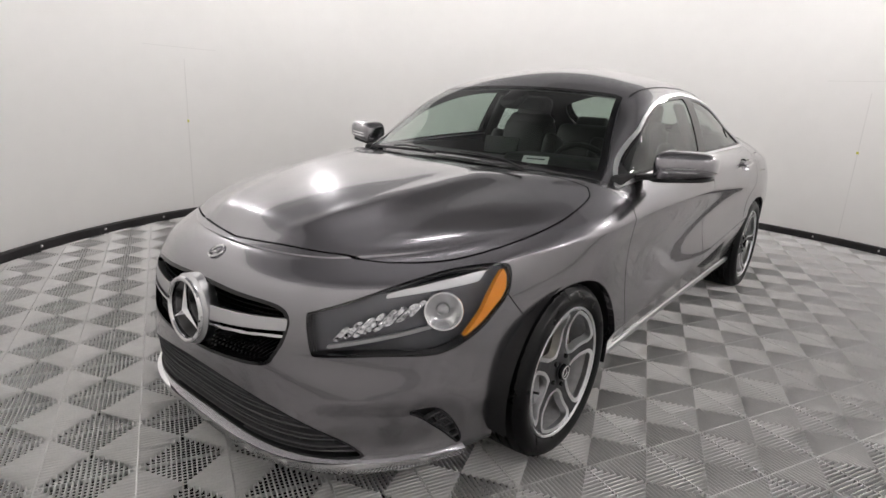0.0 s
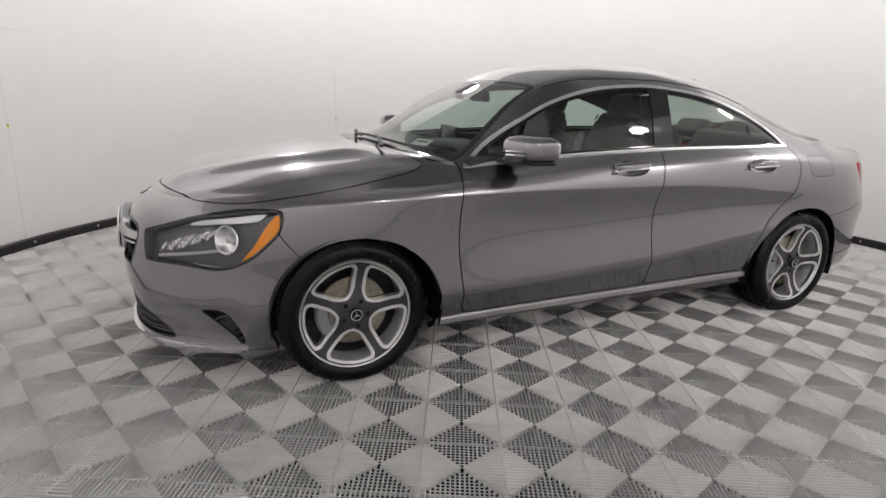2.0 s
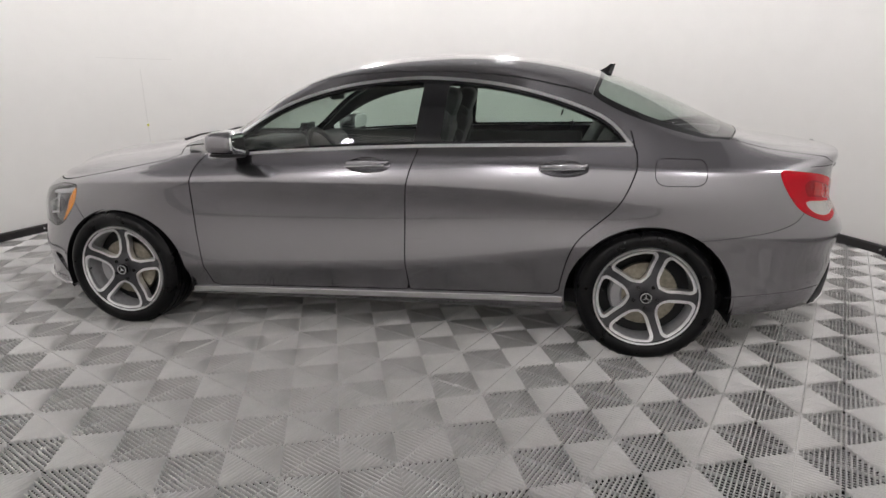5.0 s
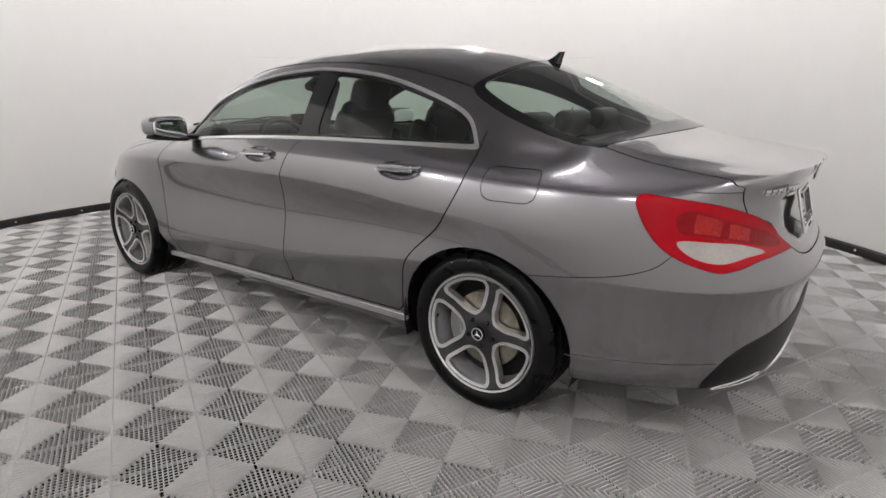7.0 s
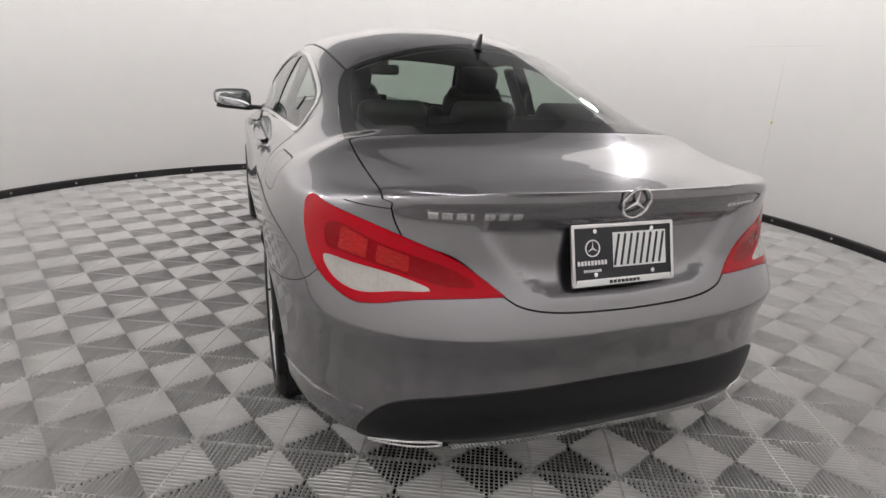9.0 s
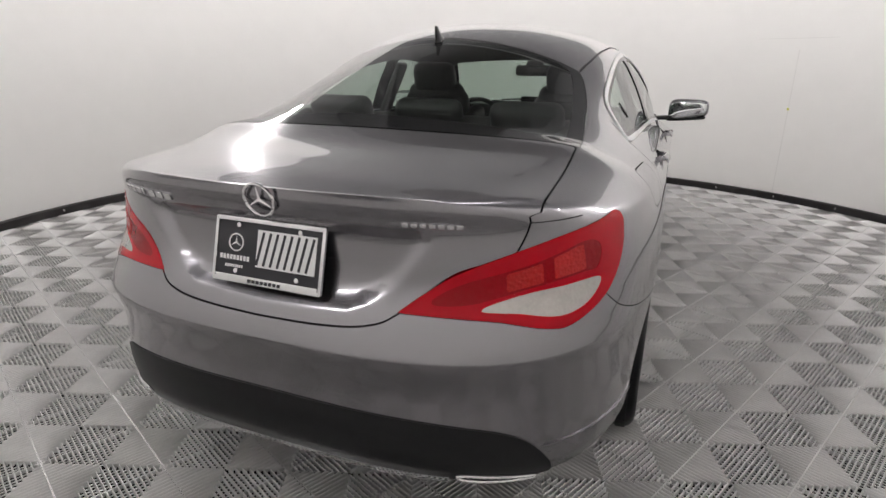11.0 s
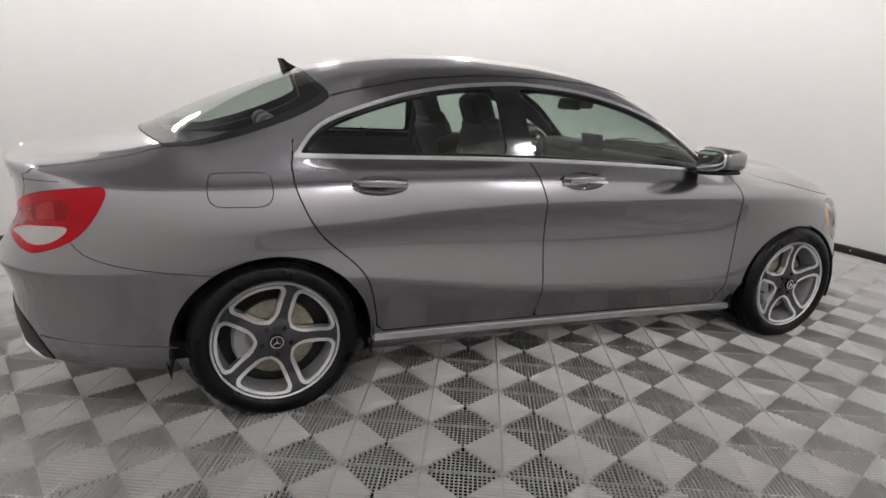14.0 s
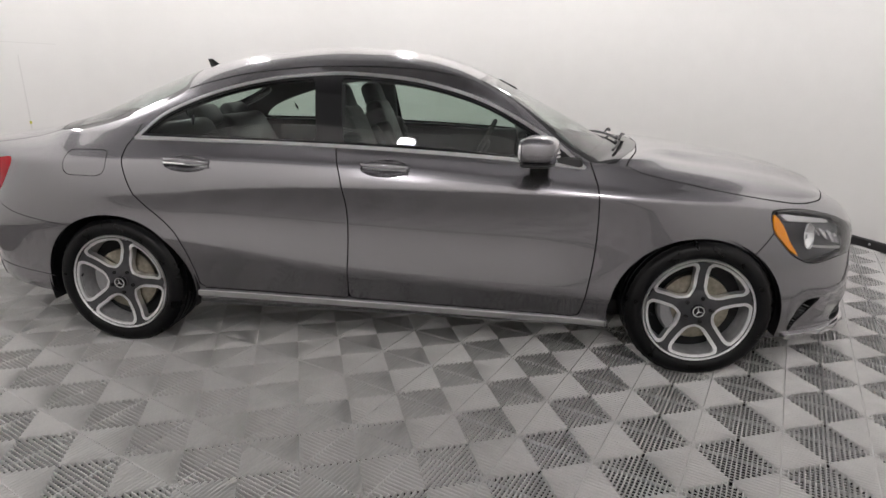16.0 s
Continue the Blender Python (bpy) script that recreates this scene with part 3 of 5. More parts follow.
def build_body():
    low = lower_rows()
    xi, k, up = upper_rows(low[-1])
    nl = len(low)
    Y = np.stack([r[:, 1] for r in low] + [r[0] for r in up])
    Z = np.stack([r[:, 2] for r in low] + [r[1] for r in up])
    X = np.stack([r[:, 0] for r in low] + [0 * xi for _ in up])
    # soften the shoulder, the roof rail and, behind the doors, the belt
    rows = np.arange(len(Y))[:, None]
    rail, belt, sh = nl + 3 + 14, nl + 3, nl - 1
    aft = smooth(-1.15, -1.5, xi)[None, :]
    fore = smooth(0.95, 1.2, xi)[None, :]
    weight = np.exp(-((rows - rail) / 2.2) ** 2) * (1 - 0.2 * fore) + np.exp(-((rows - sh) / 1.6) ** 2) * 0.7 * (1 - 0.85 * smooth(-2.05, -2.2, X[sh][None, :] if X.ndim == 2 else 0)) \
        + np.exp(-((rows - belt) / 3.5) ** 2) * np.maximum(aft, 0.6 * fore)
    weight = np.clip(weight, 0, 1)
    for _ in range(14):
        for A in (Y, Z):
            m = A.copy()
            m[1:-1] = 0.25 * A[:-2] + 0.5 * A[1:-1] + 0.25 * A[2:]
            A += weight * (m - A)
    X[nl:] = xi[None, :] - k[None, :] * Y[nl:] ** 2
    # the hollow round the number plate, and the waist under the lid's edge
    hollow = smooth(0.004, -0.022, sdf(RECESS, np.broadcast_to(ARC, Z.shape), Z)) * (np.arange(len(Z))[:, None] < nl)
    X = X + 0.024 * hollow
    # the two raised creases of the hood
    on_hood = (np.arange(len(Z))[:, None] >= nl) * smooth(1.12, 1.30, X) * (1 - smooth(1.98, 2.09, X))
    line = HOOD_CREASE(X)
    Z = Z + on_hood * (0.010 * np.exp(-((Y - line) / 0.045) ** 2) + 0.007 * smooth(line + 0.02, line - 0.05, Y) - 0.006 * np.exp(-((Y - line - 0.12) / 0.07) ** 2))
    # the ledge of the front bumper over the corner vents
    ledge = smooth(0.350, 0.325, Z) * smooth(0.40, 0.56, ARC)[None, :] * (1 - smooth(0.84, 0.95, ARC))[None, :] * smooth(0.16, 0.21, Z) * (np.arange(len(Z))[:, None] < nl)
    X = X - 0.014 * ledge
    Y = Y - 0.010 * ledge
    P = np.stack([X, Y, Z], -1)
    nr, nu = P.shape[:2]
    du = np.gradient(P, axis=1)
    dv = np.gradient(P, axis=0)
    N = np.cross(du, dv)
    ln = np.linalg.norm(N, axis=-1, keepdims=True)
    N = np.where(ln > 1e-9, N / np.maximum(ln, 1e-9), 0)
    # on the middle plane the normal has no sideways part
    mid = np.abs(P[..., 1]) < 1e-6
    N[mid, 1] = 0
    bad = np.linalg.norm(N, axis=-1) < 1e-6
    N[bad] = (0, 0, 1)
    N /= np.maximum(np.linalg.norm(N, axis=-1, keepdims=True), 1e-9)
    data = np.concatenate([P, N, np.broadcast_to(xi, (nr, nu))[..., None], np.broadcast_to(ARC, (nr, nu))[..., None],
                           np.broadcast_to(np.arange(nr)[:, None], (nr, nu))[..., None]], -1).reshape(-1, 9)
    faces = []
    for j in range(nr - 1):
        for i in range(nu - 1):
            faces.append([j * nu + i, j * nu + i + 1, (j + 1) * nu + i + 1, (j + 1) * nu + i])
    return Sheet(data, faces), nl


GRID, NLOW = build_body()
BODY = GRID.refined((GRID.row < NLOW) & ((GRID.arc < 1.25) | (GRID.arc > 4.40)), 2)


def on_body(arc, z, out=0.0):
    """The place and normal on the lower body at a length along the plan from the nose and a height; a negative arc is the right side."""
    side = 1 if arc >= 0 else -1
    g = GRID.d.reshape(-1, NU, 9)[:NLOW]
    u = float(np.interp(abs(arc), ARC, np.arange(NU)))
    i = min(int(u), NU - 2)
    t = u - i
    col = g[:, i] * (1 - t) + g[:, i + 1] * t
    q = np.array([np.interp(z, col[:, 2], col[:, k]) for k in range(6)])
    n = Vector(q[3:6]).normalized()
    p = Vector(q[:3]) + n * out
    return Vector((p.x, p.y * side, p.z)), Vector((n.x, n.y * side, n.z))


def on_top(x, y, out=0.0):
    """The place and normal on the upper body over x, y."""
    g = GRID.d[GRID.row >= NLOW]
    d = (g[:, 0] - x) ** 2 + (g[:, 1] - abs(y)) ** 2
    k = np.argsort(d)[:6]
    w = 1 / (d[k] + 1e-6)
    w /= w.sum()
    n = Vector((g[k, 3:6] * w[:, None]).sum(0)).normalized()
    if y < 0:
        n.y = -n.y
    z = float((g[k, 2] * w).sum() - ((g[k, 0] * w).sum() - x) * (-n.x / max(n.z, 0.1)) - (((g[k, 1] * w).sum()) - abs(y)) * (-abs(n.y) / max(n.z, 0.1)))
    return Vector((x, y, z)) + n * out, n


# ---- outlines on the surface ----
def mirrored_loop(pts):
    """A loop that is the same on both sides of s = 0, from its half."""
    return [p for p in pts] + [(-p[0], *p[1:]) for p in pts[::-1] if abs(p[0]) > 1e-6]


WINDOW = loop_curve([(0.850, 0.895, 1), (0.66, 1.035), (0.39, 1.178), (0.10, 1.260), (-0.18, 1.290), (-0.36, 1.290), (-0.64, 1.262), (-0.90, 1.200), (-1.14, 1.105), (-1.262, 0.984, 1), (-0.3, 0.968), (0.4, 0.935)])
HEAD = loop_curve([(0.485, 0.500, 1), (0.455, 0.620, 1), (0.57, 0.660), (0.68, 0.700), (0.82, 0.733), (0.98, 0.742), (1.04, 0.722), (1.07, 0.66), (1.03, 0.596), (0.96, 0.535), (0.85, 0.495), (0.68, 0.503)])
GRILLE = loop_curve(mirrored_loop([(0.0, 0.650), (0.18, 0.645), (0.35, 0.635), (0.405, 0.605), (0.405, 0.550), (0.375, 0.490), (0.33, 0.452), (0.18, 0.440), (0.0, 0.433)]))
INTAKE = loop_curve(mirrored_loop([(0.0, 0.375), (0.22, 0.355), (0.42, 0.290), (0.56, 0.205), (0.55, 0.180), (0.30, 0.185), (0.0, 0.195)]))
VENT = loop_curve([(0.725, 0.318), (0.77, 0.327), (0.82, 0.322), (0.865, 0.285), (0.910, 0.212), (0.905, 0.182), (0.875, 0.198), (0.815, 0.250), (0.762, 0.294)])
TAIL = loop_curve([(4.665, 0.885), (4.75, 0.884), (4.93, 0.862), (5.08, 0.823), (5.19, 0.780), (5.26, 0.735), (5.315, 0.693, 1), (5.19, 0.690), (5.08, 0.683), (4.97, 0.664), (4.90, 0.662), (4.80, 0.700), (4.735, 0.760), (4.685, 0.825)])
TAIL_CLEAR = loop_curve([(4.815, 0.752), (4.850, 0.705), (4.93, 0.685), (5.04, 0.698), (5.13, 0.706), (5.04, 0.735), (4.93, 0.748)])
TAIL_BAND = loop_curve([(4.80, 0.828), (4.86, 0.843), (5.0, 0.808), (5.17, 0.762), (5.245, 0.717), (5.16, 0.716), (5.04, 0.744), (4.94, 0.762), (4.87, 0.772), (4.82, 0.778)])
HOOD = loop_curve([(2.090, -0.25), (2.090, 0.0), (2.052, 0.245), (1.975, 0.445), (1.90, 0.556), (1.756, 0.666), (1.54, 0.748), (1.315, 0.778), (1.10, 0.757), (1.015, 0.712, 1), (1.105, 0.45), (1.175, 0.0), (1.175, -0.25)])
LID_LOW = loop_curve([(4.985, 1.10, 1), (4.987, 0.94), (5.012, 0.885), (5.055, 0.822, 1), (5.19, 0.784), (5.305, 0.697), (5.37, 0.664), (5.50, 0.649), (5.80, 0.643, 1), (5.90, 1.10, 1)])
DOOR_F = loop_curve([(0.862, 0.91, 1), (0.888, 0.78), (0.888, 0.54), (0.845, 0.235, 1), (-0.225, 0.270, 1), (-0.212, 0.51), (-0.222, 0.78), (-0.282, 1.00, 1), (-0.28, 1.06, 1), (0.86, 1.06, 1)])
DOOR_R = loop_curve([(-0.282, 1.00, 1), (-0.222, 0.78), (-0.212, 0.51), (-0.225, 0.270, 1), (-0.955, 0.290, 1), (-0.970, 0.40), (-1.02, 0.555), (-1.18, 0.715), (-1.255, 0.86), (-1.270, 0.95), (-1.262, 0.984, 1), (-1.25, 1.06, 1), (-0.28, 1.06, 1)])
FUEL = loop_curve([(-1.350, 0.925), (-1.345, 0.860), (-1.375, 0.828), (-1.455, 0.826), (-1.535, 0.830), (-1.560, 0.862), (-1.555, 0.925), (-1.535, 0.934), (-1.455, 0.936), (-1.37, 0.936)])
SCREEN_Y = spl((0.2, 0.49), (0.40, 0.535), (0.73, 0.612), (1.03, 0.690), (1.3, 0.74))
BACKLIGHT_Y = spl((-1.95, 0.640), (-1.80, 0.632), (-1.5, 0.600), (-1.25, 0.555), (-1.10, 0.505))


def f_arch(s):
    e = []
    for cx, rx, rz in ((1.328, 0.363, 0.342), (-1.354, 0.372, 0.355)):
        e.append((np.hypot((s.x - cx) / rx, (s.z - 0.29) / rz) - 1) * 0.34)
    return np.minimum(*e) + np.where(s.row >= NLOW, 1.0, 0.0)


def f_window(s):
    return sdf(WINDOW, s.x, s.z) + np.where(s.row < NLOW - 1, 1.0, 0.0)


def f_screen(s):
    top = 0.385 - s.xi
    return np.maximum(np.maximum(top, s.xi - 1.17), s.y - SCREEN_Y(s.xi)) + np.where(s.row < NLOW, 1.0, 0)


def f_backlight(s):
    return np.maximum(np.maximum(-1.835 - s.xi, s.xi + 1.155), s.y - BACKLIGHT_Y(s.xi)) + np.where(s.row < NLOW, 1.0, 0)


def f_hood(s):
    return sdf(HOOD, s.x, s.y) + np.where(s.z < 0.70, 1.0, 0)


def f_lid(s):
    low = sdf(LID_LOW, s.arc, s.z)
    up = np.maximum(s.xi + 1.838, s.y - 0.626)
    return np.where(s.row < NLOW - 0.5, low, up) + np.where(s.x > -1.3, 1.0, 0)


def f_door(loop):
    return lambda s: sdf(loop, s.x, s.z) + np.where(s.z > 1.05, 1.0, 0)


def f_front(loop):
    return lambda s: sdf(loop, s.arc, s.z) + np.where(s.row > NLOW, 1.0, 0)


def f_front_bumper(s):
    edge = 1.065 + np.maximum(0.655 - s.z, 0) * 1.03
    return np.maximum(s.arc - edge, s.z - 0.78) + np.where(s.row > NLOW, 1.0, 0)


REAR_SEAM = spl((4.28, 0.585), (4.48, 0.612), (4.60, 0.633), (4.71, 0.665), (4.80, 0.715))


def f_rear_bumper(s):
    return np.maximum(s.z - np.where(s.arc > 4.82, 0.90, REAR_SEAM(s.arc)), 4.18 - s.arc) + np.where(s.row > NLOW, 1.0, 0)


def f_fuel(s):
    return sdf(FUEL, s.x, s.z) + np.where(s.z > 1.0, 1.0, 0)


GAP = 0.0027


def take(sheet, field, gap=GAP):
    """What lies inside the field, and the rest, with an open joint between."""
    v = field(sheet)
    return sheet.keep(v + gap), sheet.keep(-v + gap)


# ---- the car: panels ----
car = thing("car", "dark grey metallic four-door sedan parked on ribbed floor tiles", "car")
rest = BODY.keep(-f_arch(BODY))
window, rest = take(rest, f_window, 0.0)
screen, rest = take(rest, f_screen, 0.001)
backlight, rest = take(rest, f_backlight, 0.001)
hood, rest = take(rest, f_hood)
head, rest = take(rest, f_front(HEAD), 0.0025)
grille, rest = take(rest, f_front(GRILLE), 0.0)
intake, rest = take(rest, f_front(INTAKE), 0.0)
vent, rest = take(rest, f_front(VENT), 0.0)
tail, rest = take(rest, f_front(TAIL), 0.0015)
lid, rest = take(rest, f_lid, 0.0022)
door_f, rest = take(rest, f_door(DOOR_F))
door_r, rest = take(rest, f_door(DOOR_R))
fuel, rest = take(rest, f_fuel, 0.0014)
bumper_f, rest = take(rest, f_front_bumper, 0.0)
bumper_r, rest = take(rest, f_rear_bumper, 0.0012)
groove = bumper_f.keep(-(np.maximum(np.abs(bumper_f.arc - 1.065 - (0.655 - bumper_f.z) * 1.03) - 0.005, bumper_f.z - 0.655)))
panel("body_shell", rest.both(), PAINT, car, 0.025, label="grey metallic painted roof, pillars and wings")
panel("hood", hood.both(), PAINT, car, 0.02)
panel("front_bumper", groove.both(), PAINT, car, 0.03)
DIFFUSER = loop_curve([(4.93, 0.22, 1), (4.945, 0.30), (5.03, 0.388), (5.2, 0.424), (5.5, 0.436), (6.0, 0.44, 1), (6.0, 0.10, 1), (4.93, 0.10, 1)])
panel("rear_bumper", bumper_r.keep(-f_front(DIFFUSER)(bumper_r)).both(), PAINT, car, 0.02)
trunk_lid = panel("trunk_lid", lid.both(), PAINT, car, 0.02)
for s in (1, -1):
    flip = (lambda q: q) if s > 0 else (lambda q: q.mirrored())
    panel("fuel_door" if s > 0 else "wing_cover", flip(fuel), PAINT, car, 0.01)

# dark liner under the panels, so that the joints read as joints
liner = BODY.keep(-f_arch(BODY) + 0.02)
liner = liner.keep(np.where(liner.row > NLOW - 6, np.maximum(1.15 - liner.arc, liner.arc - 4.55), -1.0))
for field in (f_window, f_screen, f_backlight, f_front(HEAD), f_front(GRILLE), f_front(INTAKE), f_front(VENT)):
    liner = liner.keep(-field(liner) - (0.02 if field is f_window else 0.0))
panel("inner_shell", liner.moved(-0.026).both(), SHELL, car, 0)

# glass
LIP = 0.013


def window_set(flip):
    v = f_window(window)
    panel("window_trim", flip(window.keep(-v - LIP)), BRIGHTTRIM, car, 0.006, 0.004, "polished chrome strip round the side windows")
    inner = window.keep(v + LIP)
    pillar = np.minimum(np.abs(inner.x + 0.318 + 0.12 * (inner.z - 1.1)) - 0.062, np.abs(inner.x + 0.985 - 0.05 * (inner.z - 1.0)) - 0.008)
    pillar = np.minimum(pillar, -(f_window(inner) + LIP + 0.012))
    corner = np.maximum(0.70 - inner.x, -1)
    pillar = np.minimum(pillar, corner)
    panel("pillar_cover", flip(inner.keep(pillar)), GLOSSBLACK, car, 0.004, 0.0, "gloss black pillar cover and window seal")
    panes = inner.keep(-pillar).moved(-0.004)
    for name, test in (("front_side_window", -0.318 - panes.x), ("rear_side_window", np.maximum(panes.x + 0.318, -0.985 - panes.x)), ("quarter_window", panes.x + 0.985)):
        ob = panel(name, flip(panes.keep(test)), GLASS, car, 0)
        if ob:
            ob.visible_shadow = False


window_set(lambda q: q)
window_set(lambda q: q.mirrored())


def sheet_glass(name, sheet, border, mat, trim_name):
    """A pane with its printed black border."""
    v = border(sheet)
    panel(trim_name, sheet.keep(-v).both(), GLOSSBLACK, car, 0.003, 0, "black printed border of the glass")
    ob = panel(name, sheet.keep(v).both(), mat, car, 0)
    ob.visible_shadow = False
    return ob


sheet_glass("windshield", screen, lambda s: np.maximum(np.maximum(0.385 + 0.022 - s.xi, s.xi - 1.01), s.y - SCREEN_Y(s.xi) + 0.028), GLASS, "windshield_border")
sheet_glass("rear_window", backlight, lambda s: np.maximum(np.maximum(-1.765 - s.xi, s.xi + 1.155 + 0.02), s.y - BACKLIGHT_Y(s.xi) + 0.045), TINT, "rear_window_border")


# ---- roof joints ----
TOP = GRID.faces_where((GRID.row >= NLOW) & (GRID.z > 1.15) & (GRID.y > 0.40)).finer(5)
ROOF_LINE = spl((-1.16, 0.520), (-0.9, 0.540), (-0.4, 0.552), (0.1, 0.548), (0.40, 0.555))
joint = TOP.keep(np.maximum(np.maximum(-1.155 - TOP.xi, TOP.xi - 0.38), np.abs(TOP.y - ROOF_LINE(TOP.xi)) - 0.0035))
for flip in ((lambda q: q), (lambda q: q.mirrored())):
    panel("roof_joint", flip(joint), BLACK, car, 0.002, 0.0012, "thin black joint strip along the roof")


# ---- doors ----
def door_set(flip, side):
    for name, sheet, hx in (("front_door", door_f, -0.035), ("rear_door", door_r, -0.950)):
        e = np.hypot((sheet.x - hx) / 0.112, (sheet.z - 0.888) / 0.036) - 1 + np.where(sheet.z > 1.0, 5.0, 0)
        door = panel(name, flip(sheet.keep(-e * 0.036)), PAINT, car, 0.02)
        # the hollow behind the handle and the grip over it
        v, f = [], []
        for i in range(7):
            r = i / 6
            for k in range(28):
                a = 2 * math.pi * k / 28
                bx, bz = hx + 0.112 * r * math.cos(a), 0.888 + 0.036 * r * math.sin(a)
                q, nn = on_body(float(np.interp(-bx, -X_REF, ARC)) * side, bz, -0.024 * (1 - r ** 4))
                v.append(q)
        for i in range(6):
            for k in range(28):
                a, b = i * 28 + k, i * 28 + (k + 1) % 28
                f.append((a, a + 28, b + 28, b) if side < 0 else (a, b, b + 28, a + 28))
        put("handle_cup", mesh_of("handle_cup", v, f, PAINT), door, "hollow behind the grip")
        zc, pts = 0.896, []
        y0 = float(np.interp(0.9, [0.86, 0.93], [0.850, 0.835]))
        v, f = [], []
        n, m = 18, 10
        for i in range(n + 1):
            t = i / n
            x = hx + 0.108 - 0.216 * t
            half = 0.0185 * (0.55 + 0.45 * math.sin(math.pi * min(1, t * 1.15)) ** 0.8)
            proud = 0.004 + 0.030 * math.sin(math.pi * t) ** 0.45
            base = np.interp(x, [hx - 0.11, hx + 0.11], [0.832, 0.832])
            for k in range(m):
                a = 2 * math.pi * k / m
                v.append((x, (base + proud + 0.011 * math.cos(a)) * side, zc + 0.006 - 0.010 * (0.5 - t) + half * math.sin(a)))
        for i in range(n):
            for k in range(m):
                a, b = i * m + k, (i + 1) * m + k
                c, d = i * m + (k + 1) % m, (i + 1) * m + (k + 1) % m
                f.append((a, b, d, c) if side > 0 else (a, c, d, b))
        f += [tuple(range(m)), tuple(n * m + k for k in range(m))[::-1]]
        put("door_handle", mesh_of("door_handle", v, f, PAINT, sharp=60), door, "painted grip handle with a chrome edge")
        sv, sf = tube([(hx + 0.10 - 0.19 * t, (0.8685 + 0.006 * math.sin(math.pi * t)) * side, 0.892 - 0.008 * (0.5 - t)) for t in np.linspace(0, 1, 9)], 0.0058, 6)
        put("handle_strip", mesh_of("handle_strip", sv, sf, CHROME), door, "thin chrome strip on the handle")


door_set(lambda q: q, 1)
door_set(lambda q: q.mirrored(), -1)

# sill strip
SILL_Z = spl((-0.98, 0.262), (0.1, 0.230), (0.97, 0.205))
SIDE = GRID.faces_where((GRID.row < 12) & (GRID.x > -1.1) & (GRID.x < 1.1)).finer(4)
low = SIDE.keep(np.maximum(np.abs(SIDE.x + 0.0) - 0.975, np.abs(SIDE.z - SILL_Z(SIDE.x)) - 0.013))
for flip in ((lambda q: q), (lambda q: q.mirrored())):
    panel("sill_strip", flip(low), BRIGHTTRIM, car, 0.010, 0.008, "satin silver strip along the sill")
REAR_STRIP = spl((4.44, 0.318), (4.70, 0.338), (4.98, 0.352))
TAIL_END = GRID.faces_where((GRID.row < NLOW) & (GRID.arc > 4.35)).finer(3)
low = TAIL_END.keep(np.maximum(np.maximum(4.44 - TAIL_END.arc, TAIL_END.arc - 4.96), np.abs(TAIL_END.z - REAR_STRIP(TAIL_END.arc)) - 0.004))
for flip in ((lambda q: q), (lambda q: q.mirrored())):
    panel("bumper_crease", flip(low), PAINT, car, 0.004, 0.004, "raised crease along the lower bumper")


# ---- wheels ----
def wedge(px, py):
    """Signed distance to the five rounded openings of the rim."""
    r, a = np.hypot(px, py), np.arctan2(py, px)
    a = (a + math.pi / 5) % (2 * math.pi / 5) - math.pi / 5
    x, y = r * np.cos(a), np.abs(r * np.sin(a))
    side = 0.030 - (x * math.sin(math.pi / 5) - y * math.cos(math.pi / 5))
    parts = np.stack([side, r - 0.212, 0.082 - x]) + 0.022
    return np.sqrt((np.maximum(parts, 0) ** 2).sum(0)) + np.minimum(parts.max(0), 0) - 0.022


def rim_sheet():
    rs = np.concatenate([np.linspace(0.026, 0.08, 8), np.linspace(0.084, 0.224, 34)])
    na = 200
    dish = spl((0.0, -0.016), (0.05, -0.018), (0.09, -0.026), (0.15, -0.024), (0.20, -0.010), (0.224, -0.002))
    R, A = np.meshgrid(rs, np.linspace(0, 2 * math.pi, na, endpoint=False), indexing="ij")
    y = dish(R)
    slope = np.gradient(y, axis=0) / np.gradient(R, axis=0)
    P = np.stack([R * np.cos(A), y, R * np.sin(A)], -1)
    N = np.stack([-slope * np.cos(A), np.ones_like(R), -slope * np.sin(A)], -1)
    N /= np.linalg.norm(N, axis=-1, keepdims=True)
    data = np.concatenate([P, N, R[..., None], A[..., None], 0 * R[..., None]], -1).reshape(-1, 9)
    faces = []
    for i in range(len(rs) - 1):
        for k in range(na):
            a, b = i * na + k, (i + 1) * na + k
            c, d = i * na + (k + 1) % na, (i + 1) * na + (k + 1) % na
            faces.append([a, c, d, b])
    return Sheet(data, faces)


def star_mesh(r, depth, n=3):
    """A raised star with n pointed arms, in the x-z plane, facing +y."""
    v, f = [(0, depth, 0)], []
    for k in range(2 * n):
        a = math.pi / 2 + math.pi * k / n
        rr = r if k % 2 == 0 else r * 0.15
        v.append((rr * math.cos(a), 0, rr * math.sin(a)))
    for k in range(2 * n):
        f.append((0, 1 + (k + 1) % (2 * n), 1 + k))
    return v, f


def ring(r, t, n=40, m=8):
    pts = [(r * math.cos(2 * math.pi * k / n), 0, r * math.sin(2 * math.pi * k / n)) for k in range(n)]
    v, f = [], []
    for k in range(n):
        a = 2 * math.pi * k / n
        for j in range(m):
            b = 2 * math.pi * j / m
            rr = r + t * math.cos(b)
            v.append((rr * math.cos(a), t * math.sin(b), rr * math.sin(a)))
    for k in range(n):
        for j in range(m):
            f.append((k * m + j, ((k + 1) % n) * m + j, ((k + 1) % n) * m + (j + 1) % m, k * m + (j + 1) % m))
    return v, f


